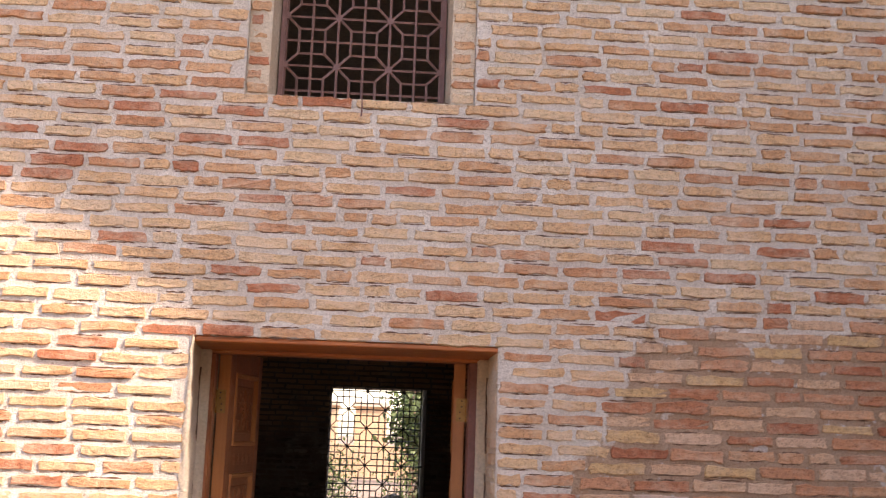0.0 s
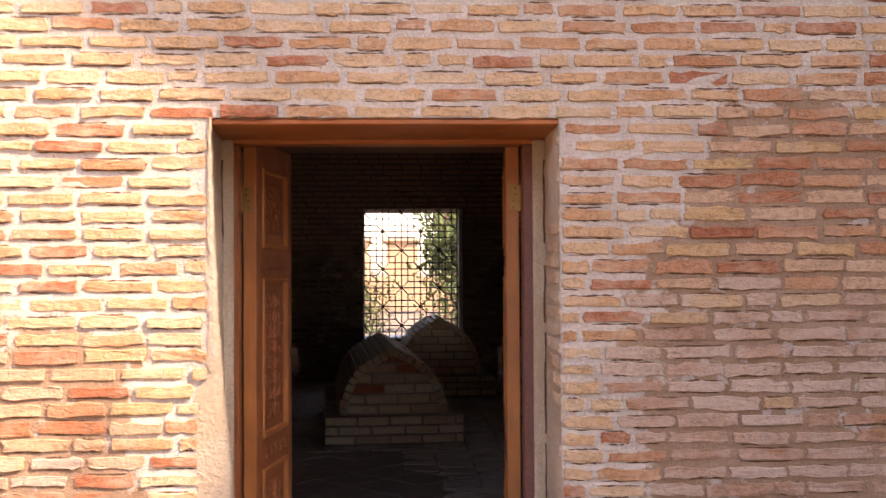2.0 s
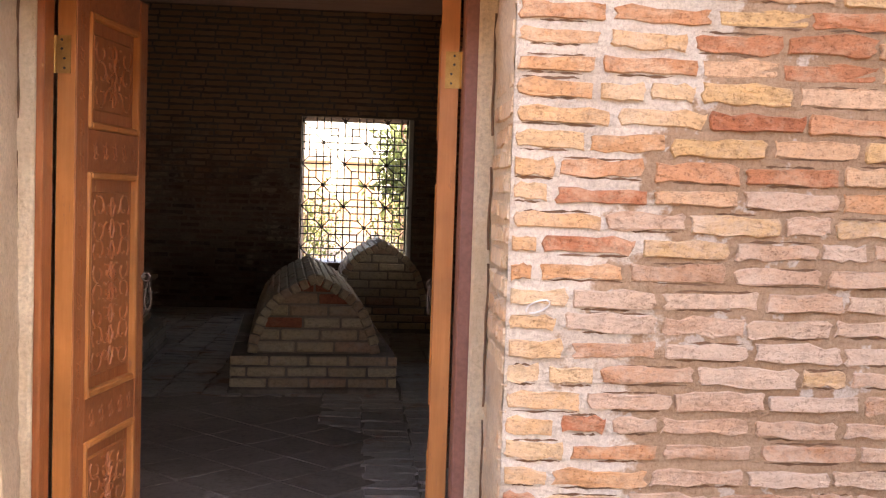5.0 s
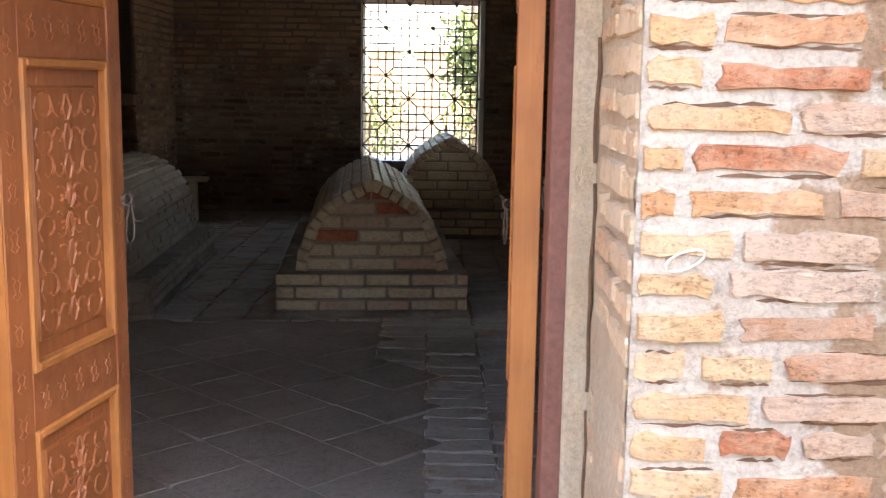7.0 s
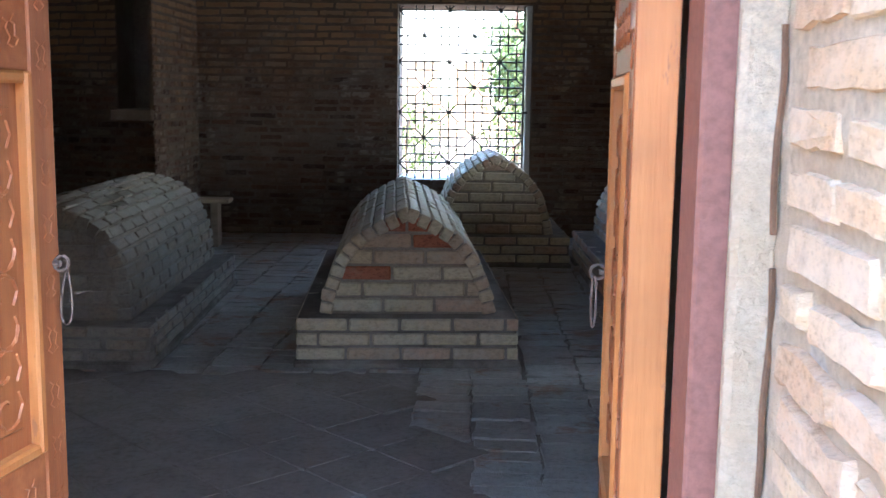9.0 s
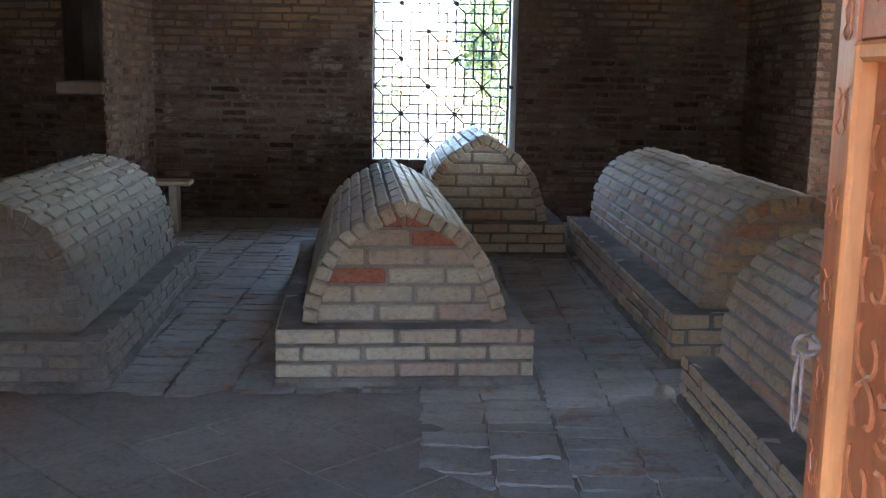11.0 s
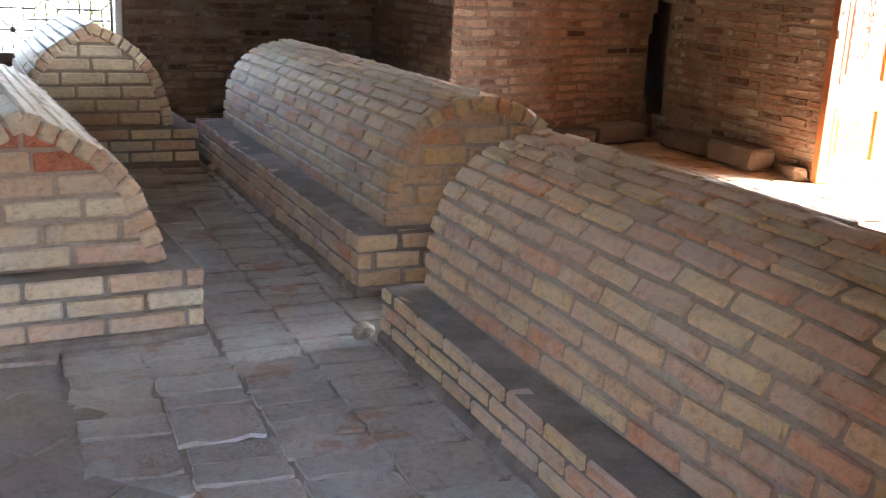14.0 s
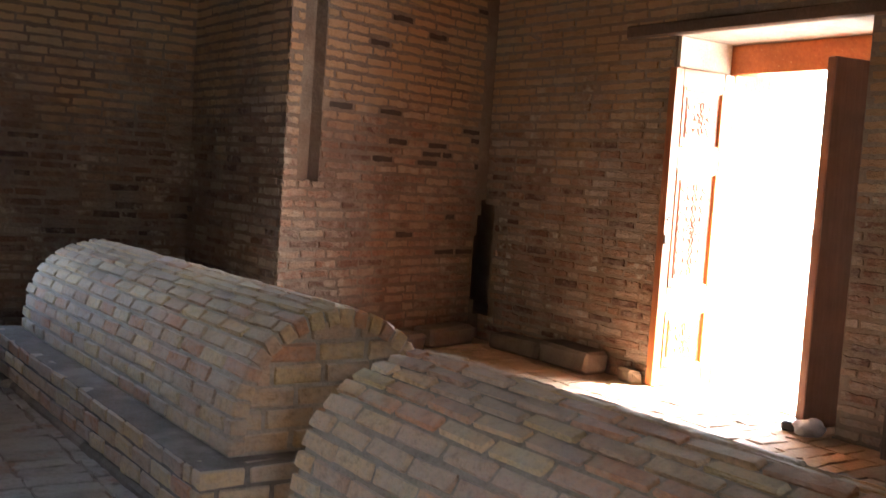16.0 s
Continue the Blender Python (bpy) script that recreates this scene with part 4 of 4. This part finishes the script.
def kerb_stone(x, y, rz, w, d, h, seed, label):
    r = random.Random(seed)
    b = Build().box(-w / 2, w / 2, -d / 2, d / 2, 0, h, None, min(0.025, h * 0.2))
    b.v = [(a + r.gauss(0, 0.006), c + r.gauss(0, 0.006), max(0.0, e + r.gauss(0, 0.005))) for a, c, e in b.v]
    ob = b.made("kerb_stone", M_STONE, None, label)
    ob.matrix_world = pose(x, y, 0, 0, 0, rz)
    return tagged(ob, category="stone", group="kerb stones along the walls")


kerb_stone(4.20, 12.66, 17, 0.52, 0.20, 0.15, 1, "worn kerb stone at the foot of the pier")
kerb_stone(3.66, 12.49, 17, 0.50, 0.20, 0.13, 2, "worn kerb stone at the foot of the pier")
kerb_stone(4.57, 11.62, 90, 0.50, 0.22, 0.16, 3, "rough kerb stone against the east wall")
kerb_stone(4.58, 12.20, 92, 0.55, 0.20, 0.12, 4, "low kerb stone against the east wall")
rubble = kerb_stone(4.63, 11.12, 80, 0.15, 0.10, 0.09, 5, "broken brick end beside the side door")

def loose_stone(x, y, size, seed, label):
    """A broken lump with flat, chipped sides."""
    r = random.Random(seed)
    bm = bmesh.new()
    bmesh.ops.create_icosphere(bm, subdivisions=2, radius=size / 2)
    for v in bm.verts:
        k = 1 + 0.45 * noise.noise(v.co * 14 + Vector((seed, 0, 0)))
        v.co = Vector((v.co.x * k * 1.1, v.co.y * k * 0.8, max(-size * 0.36, v.co.z * k * 0.85)))
    me = bpy.data.meshes.new("loose_stone")
    bm.to_mesh(me)
    bm.free()
    me.materials.append(M_CEMENT_DUST)
    ob = new("loose_stone", me)
    ob.matrix_world = pose(x, y, size * 0.36, 0, 0, r.uniform(0, 90))
    return tagged(ob, label, "stone", "loose stones on the floor")


loose_stone(0.895, 8.99, 0.075, 3, "pale broken stone lying at the corner of a tomb")
loose_stone(0.965, 11.98, 0.07, 8, "pale broken stone lying between two tombs")

stop = Build().box(-0.07, 0.07, -0.06, 0.06, 0, 0.055, None, 0.012).made("door_stop", M_IRON, None, "black iron weight holding the door leaf")
stop.matrix_world = pose(4.60, 9.80, 0, 0, 0, 20)
tagged(stop, category="door stop")
bag = bmesh.new()
bmesh.ops.create_icosphere(bag, subdivisions=3, radius=0.075)
for v in bag.verts:
    k = 1 + 0.32 * noise.noise(v.co * 22) + 0.2 * noise.noise(v.co * 50)
    v.co = Vector((v.co.x * k * 1.25, v.co.y * k, max(-0.045, v.co.z * k * 0.65)))
me = bpy.data.meshes.new("plastic_bag")
bag.to_mesh(me)
me.materials.append(M_FOIL)
bag_ob = new("plastic_bag", me)
bag_ob.matrix_world = pose(4.56, 9.68, 0.045)
tagged(bag_ob, "crumpled pale plastic bag by the door leaf", "bag")

box_ob = thing("wooden_box", pose(4.59, 9.06, 0, 0, 0, 90), "small open wooden box against the east wall", "box")
for n_, q in (("side", (-0.16, -0.135, 0, 0.26)), ("side", (0.135, 0.16, 0, 0.26)), ("bottom", (-0.134, 0.134, 0, 0.022)), ("top", (-0.134, 0.134, 0.238, 0.26))):
    Build().box(q[0], q[1], -0.09, 0.09, q[2], q[3], None, 0.003).made(n_, M_DARKWOOD, box_ob)
Build().box(-0.134, 0.134, -0.09, -0.078, 0.023, 0.237).made("back", M_DARKWOOD, box_ob)
Build().box(-0.134, 0.134, -0.07, 0.085, 0.09, 0.104).made("shelf", M_STEEL, box_ob, "dull metal shelf")

# ---- beyond the window ----
def tree(x, y, z, height, spread, seed, label, leaves=1500, name="tree", leaf=1.0):
    r = random.Random(seed)
    ob = thing(name, pose(x, y, z), label, name)
    t = Build()
    tips = []
    t.tube([(0, 0, -0.1), (0.05, 0.02, height * 0.25), (0.0, 0.06, height * 0.55), (0.06, 0, height * 0.8)], 0.05 * height / 3, 6)
    for k in range(9):
        a, zz = r.uniform(0, 6.28), height * r.uniform(0.25, 0.75)
        e = (spread * r.uniform(0.5, 0.9) * math.cos(a), spread * r.uniform(0.5, 0.9) * math.sin(a), zz + height * r.uniform(0.1, 0.3))
        t.tube([(0, 0, zz), (e[0] * 0.5, e[1] * 0.5, zz + 0.4 * (e[2] - zz)), e], 0.012 * height / 3, 4)
        tips += [e, (e[0] * 0.55, e[1] * 0.55, zz + 0.5 * (e[2] - zz))]
    tips.append((0, 0, height * 0.9))
    t.made("trunk", M_BARK, ob)
    c = Build()
    for k in range(leaves):
        q = r.choice(tips)
        s = spread * 0.30
        o = Vector((q[0] + r.gauss(0, s), q[1] + r.gauss(0, s), max(0.05, q[2] + r.gauss(0, s))))
        m = Euler((r.uniform(0, 3), r.uniform(0, 3), r.uniform(0, 6))).to_matrix()
        w = r.uniform(0.05, 0.11) * leaf * height / 3
        c.add([o + m @ Vector(v) for v in ((-w, 0, 0), (0, -w * 0.45, 0), (w, 0, 0), (0, w * 0.45, w * 0.2))], [(0, 1, 2, 3)])
    c.made("crown", M_LEAF, ob, "loose green leaves")
    return ob


# Added tree beside the terrace, out of view, dappling sun on the entrance wall.
tree(5.0, 1.1, -0.10, 7.7, 1.25, 21, "unseen leafy tree added to dapple the sunlit wall", 5200, leaf=0.42)
tree(-0.7, 23.0, -0.26, 1.0, 0.55, 22, "green shrub behind the window", 700, "bush")
tree(1.05, 22.5, -0.26, 2.9, 0.62, 23, "slender green tree behind the window", 1300)
tree(1.75, 28.0, -0.26, 3.9, 0.9, 11, "green tree beyond the window", 1900)
tree(2.6, 40.0, -0.26, 4.2, 1.2, 12, "green tree further off in the yard", 1500)
tree(-0.75, 18.5, -0.26, 1.5, 0.6, 13, "low green bush outside the window", 900, "bush")
tree(0.75, 18.0, -0.26, 1.4, 0.6, 14, "low green bush outside the window", 900, "bush")
tree(-3.6, 30.0, -0.26, 3.0, 1.3, 15, "green tree beside the clay wall", 1200)


def house(x, y, w, d, h, label):
    ob = thing("house", pose(x, y, -0.262), label, "house", "houses beyond the yard")
    Build().box(-w / 2, w / 2, -d / 2, d / 2, 0, h).made("wall", M_CLAY, ob)
    Build().box(-w / 2 - 0.2, w / 2 + 0.2, -d / 2 - 0.2, d / 2 + 0.2, h, h + 0.25).made("roof", M_VAULT, ob)


house(-2.6, 62.0, 1.5, 5.0, 3.3, "low clay-coloured house beyond the yard")
house(0.1, 66.0, 1.9, 5.0, 3.4, "narrow clay-coloured house beyond the yard")
house(9.0, 70.0, 7.0, 6.0, 4.0, "broad clay-coloured house behind the trees")
mast = thing("pole", pose(0.95, 24.0, -0.262), "slender rusty pole standing in the yard", "pole")
Build().bar((0, 0, 0), (0, 0, 6.5), 0.05, 10).made("shaft", M_RUST, mast)
Build().box(-0.14, 0.14, -0.14, 0.14, 0, 0.08, None, 0.01).made("foot", M_STONE, mast)
setting(Build().box(-24, 24, 44, 44.4, -0.3, 1.1).made("wall_yard_north", M_CLAY), "low clay wall at the end of the yard", "wall")

# ---- bricks of the walls ----
r = random.Random(5)


def old_zone(x, z):
    k = 0.10 * noise.noise(Vector((x * 3, 0, z * 3)))
    if x > 0:
        return x + k > 0.76 and z + k < min(1.22 + (x - 0.76) * 1.9, 1.86 + 0.12 * x)
    # Older pinkish brick, spread wider here to put shade into the lower left.
    return x < -1.05 + k and z < 1.12 + 2 * k


def pale_zone(x, z):
    k = 0.12 * noise.noise(Vector((x * 2.5, 3, z * 2.5)))
    return (x > 0.72 and z < 1.28 + k) or (x < -1.3 and z < 0.6 + k)


VARIANTS = {}
for key, material in (("new", M_NEW), ("old", M_OLD), ("pale", M_PALE)):
    VARIANTS[key] = []
    for k in range(18):
        v, f = brick_face(0.24, 0.043, 0.007 + r.gauss(0, 0.0025), 0.0040, r)
        VARIANTS[key].append(mesh_of("brick", v, f, material))

cells = courses(-3.2, 2.42, -0.10, 4.25, [(DOOR[0] - 0.046, DOOR[1] + 0.002, -1, 0.95), (DOOR[0] - 0.012, DOOR[1] + 0.002, 0.95, DOOR[3]), (UPPER[0], UPPER[1], UPPER[2], UPPER[3])], random.Random(17))
near = [c for c in cells if -1.15 < c[0] < 1.55 and 0.25 < c[1] < 1.98]
near = near[:300]
rest = {"new": [], "old": [], "pale": []}
kept = set(near)
for c in cells:
    zone = "new"
    if old_zone(c[0], c[1]):
        zone = "pale" if pale_zone(c[0], c[1]) else "old"
        c2 = (c[0], c[1], c[2] + 0.004, c[3] * 1.06)
    else:
        c2 = c
    if c in kept:
        b = new("brick", r.choice(VARIANTS[zone]))
        b.parent = wall_south
        b.matrix_local = pose(c[0], S0, c[1]) @ Matrix.Diagonal((c2[2] / 0.24, 1, c2[3] / 0.043, 1))
    else:
        rest[zone].append(c2)
for k, zone in enumerate(rest):
    joined_bricks("brick_courses", rest[zone], pose(0, S0, 0), {"new": M_NEW, "old": M_OLD, "pale": M_PALE}[zone], wall_south, seed=50 + k)

# dark brown strips along the bricks' edges, painting the shade of opened joints
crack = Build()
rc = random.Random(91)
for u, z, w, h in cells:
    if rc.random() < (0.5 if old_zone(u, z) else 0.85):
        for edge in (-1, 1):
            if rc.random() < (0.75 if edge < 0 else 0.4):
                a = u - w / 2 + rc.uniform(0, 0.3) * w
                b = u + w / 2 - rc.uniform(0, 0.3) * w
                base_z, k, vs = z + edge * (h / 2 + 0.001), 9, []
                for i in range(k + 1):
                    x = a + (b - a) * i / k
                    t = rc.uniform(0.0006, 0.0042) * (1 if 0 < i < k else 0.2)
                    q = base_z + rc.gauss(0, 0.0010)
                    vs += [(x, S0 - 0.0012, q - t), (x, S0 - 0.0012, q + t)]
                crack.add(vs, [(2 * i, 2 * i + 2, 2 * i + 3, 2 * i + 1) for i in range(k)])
tagged(crack.made("open_joint", M_GAP_SHADE, wall_south), kind="stuff")
# bricks of the door reveals, half hidden in plaster
cut = [(-u, z, w, h) for u, z, w, h in courses(0.0, 0.41, -0.08, 1.90, [], random.Random(70), length=0.24)]
joined_bricks("brick_courses", cut, pose(DOOR[1] - 0.003, S0 + 0.004, 0, 0, 0, -91.5), M_REVEAL, wall_south, 0.003, 0.003, 75)

r = random.Random(6)
inner = dict(pitch=0.066, height=0.047, joint=0.012)
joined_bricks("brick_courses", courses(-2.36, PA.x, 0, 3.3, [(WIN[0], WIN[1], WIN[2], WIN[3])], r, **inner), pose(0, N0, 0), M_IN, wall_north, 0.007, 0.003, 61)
pier_cells = courses(0, (PB - PA).length - 0.09, 0, 3.6, [(GROOVE[0], GROOVE[1], GROOVE[2], 9.0)], r, **inner)
rp = random.Random(77)
lost = [c for c in pier_cells if c[0] > 0.42 and rp.random() < (0.20 if 1.12 < c[1] < 1.50 else 0.06 if c[1] > 1.50 else 0.03)]
pier_m = pose(PA.x, PA.y, 0, 0, 0, math.degrees(math.atan2(PB.y - PA.y, PB.x - PA.x)))
joined_bricks("brick_courses", [c for c in pier_cells if c not in lost], pier_m, M_SOOT, wall_pier, 0.0055, 0.0042, 62)
# Flat dark quads on the pier face, painting the shade of missing bricks.
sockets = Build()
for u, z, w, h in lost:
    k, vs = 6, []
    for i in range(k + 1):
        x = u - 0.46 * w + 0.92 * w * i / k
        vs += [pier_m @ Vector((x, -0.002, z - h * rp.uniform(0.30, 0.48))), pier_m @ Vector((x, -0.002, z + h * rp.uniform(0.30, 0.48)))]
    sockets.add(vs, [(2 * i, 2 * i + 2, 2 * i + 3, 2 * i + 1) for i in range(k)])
tagged(sockets.made("empty_socket", M_SOCKET_SHADE, wall_pier, "dark sheets painting the shade in sockets of fallen bricks"), kind="stuff")
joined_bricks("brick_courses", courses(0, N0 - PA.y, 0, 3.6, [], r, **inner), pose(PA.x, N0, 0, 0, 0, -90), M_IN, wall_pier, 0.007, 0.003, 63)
joined_bricks("brick_courses", courses(-12.92, -7.6, 0, 3.6, [(-SIDE[1], -SIDE[0], -1, 2.35), (-14, -12.78, 0.21, 1.08)], r, **inner), pose(E0, 0, 0, 0, 0, -90), M_EAST_LIT, wall_east, 0.007, 0.003, 64)
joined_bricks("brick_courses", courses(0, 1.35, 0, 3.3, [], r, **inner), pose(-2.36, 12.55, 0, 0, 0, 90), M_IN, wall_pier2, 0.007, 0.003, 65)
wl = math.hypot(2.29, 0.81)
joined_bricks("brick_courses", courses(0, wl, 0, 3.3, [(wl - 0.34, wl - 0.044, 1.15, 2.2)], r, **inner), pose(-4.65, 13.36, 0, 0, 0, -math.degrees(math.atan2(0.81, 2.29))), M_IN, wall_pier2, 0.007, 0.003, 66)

# ---- paving ----
def paver(w, d, r, rough=0.004, worn=0.003):
    rim, front = [], []
    for a, c in FACE:
        x, y = a * w + r.gauss(0, rough), c * d + r.gauss(0, rough)
        rim.append((x, y, -0.020))
        front.append((x - math.copysign(worn, a) * (abs(a) > 0.4), y - math.copysign(worn, c) * (abs(c) > 0.4), r.gauss(0, 0.5 * rough)))
    k = len(FACE)
    return rim + front, [tuple(range(k, 2 * k))] + [(i, (i + 1) % k, k + (i + 1) % k, k + i) for i in range(k)]


r = random.Random(8)
PAVERS = []
for k in range(14):
    v, f = paver(0.25, 0.125, r)
    PAVERS.append(mesh_of("paving_brick", v, f, M_PAVE))
TILES = []
for k in range(6):
    v, f = paver(0.3072, 0.3072, r, 0.0012, 0.0022)
    TILES.append(mesh_of("paving_tile", v, f, M_TILE))
spare, dusty = Build(), Build()
count = 0
x = -4.6
while x < 5.17:
    wide = 0.245 + r.gauss(0, 0.006)
    cx = x + wide / 2
    y = S0 + 0.66 + r.uniform(0, 0.12)
    while y < N0:
        deep = 0.118 + r.gauss(0, 0.010) if r.random() > 0.10 else 0.235
        cy = y + deep / 2
        diamond = (cx < -0.02 and cy < 9.02) or (cx < 0.24 and cy < 8.05)
        under = -0.66 < cx < 0.32 and 9.25 < cy < 11.3
        if not diamond and not under and (cx < E0 - 0.1 or 9.68 < cy < 10.95):
            z = r.gauss(0, 0.0016) - 0.002
            m = pose(cx + r.gauss(0, 0.006), cy, z, r.gauss(0, 0.3), r.gauss(0, 0.3), r.gauss(0, 1.5)) @ Matrix.Diagonal((wide / 0.25, deep / 0.125, 1, 1))
            if -0.05 < cx < 1.05 and 6.6 < cy < 9.75 and count < 240:
                b = new("paving_brick", r.choice(PAVERS))
                b.parent = floor_ob
                b.matrix_local = m
                count += 1
            else:
                me = r.choice(PAVERS)
                # Paving near the side door goes to the lightened orange heap.
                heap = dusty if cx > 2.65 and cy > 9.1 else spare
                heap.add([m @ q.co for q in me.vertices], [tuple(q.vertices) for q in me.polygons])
        y += deep + 0.004 + abs(r.gauss(0, 0.003))
    x += wide + 0.0055
joined = spare.made("paving_bricks", M_PAVE, floor_ob)
tagged(joined, kind="stuff")
# Orange dust tone, made paler to carry sunlight and warm bounce by the door.
M_SUNNY_DUST = plain_material("sunlit_dusty_paving", (0.44, 0.275, 0.165), (0.56, 0.385, 0.25), 4, 0.9, 0.6, 0.008)
tagged(dusty.made("paving_bricks", M_SUNNY_DUST, floor_ob, "orange dusty bricks before the side door, lightened as if sunlit"), kind="stuff")
for i in range(-14, 15):
    for j in range(-14, 15):
        u, v = i * 0.3095, j * 0.3095
        cx, cy = -1.5 + (u - v) * 0.7071, 7.3 + (u + v) * 0.7071
        if -4.4 < cx and 5.9 < cy < 8.98 and (cx < -0.16 or (cx < 0.12 and cy < 7.98)):
            b = new("paving_tile", r.choice(TILES))
            b.parent = floor_ob
            b.matrix_local = pose(cx, cy, r.gauss(0, 0.0007) - 0.001, r.gauss(0, 0.12), r.gauss(0, 0.12), 45 + r.gauss(0, 0.3))
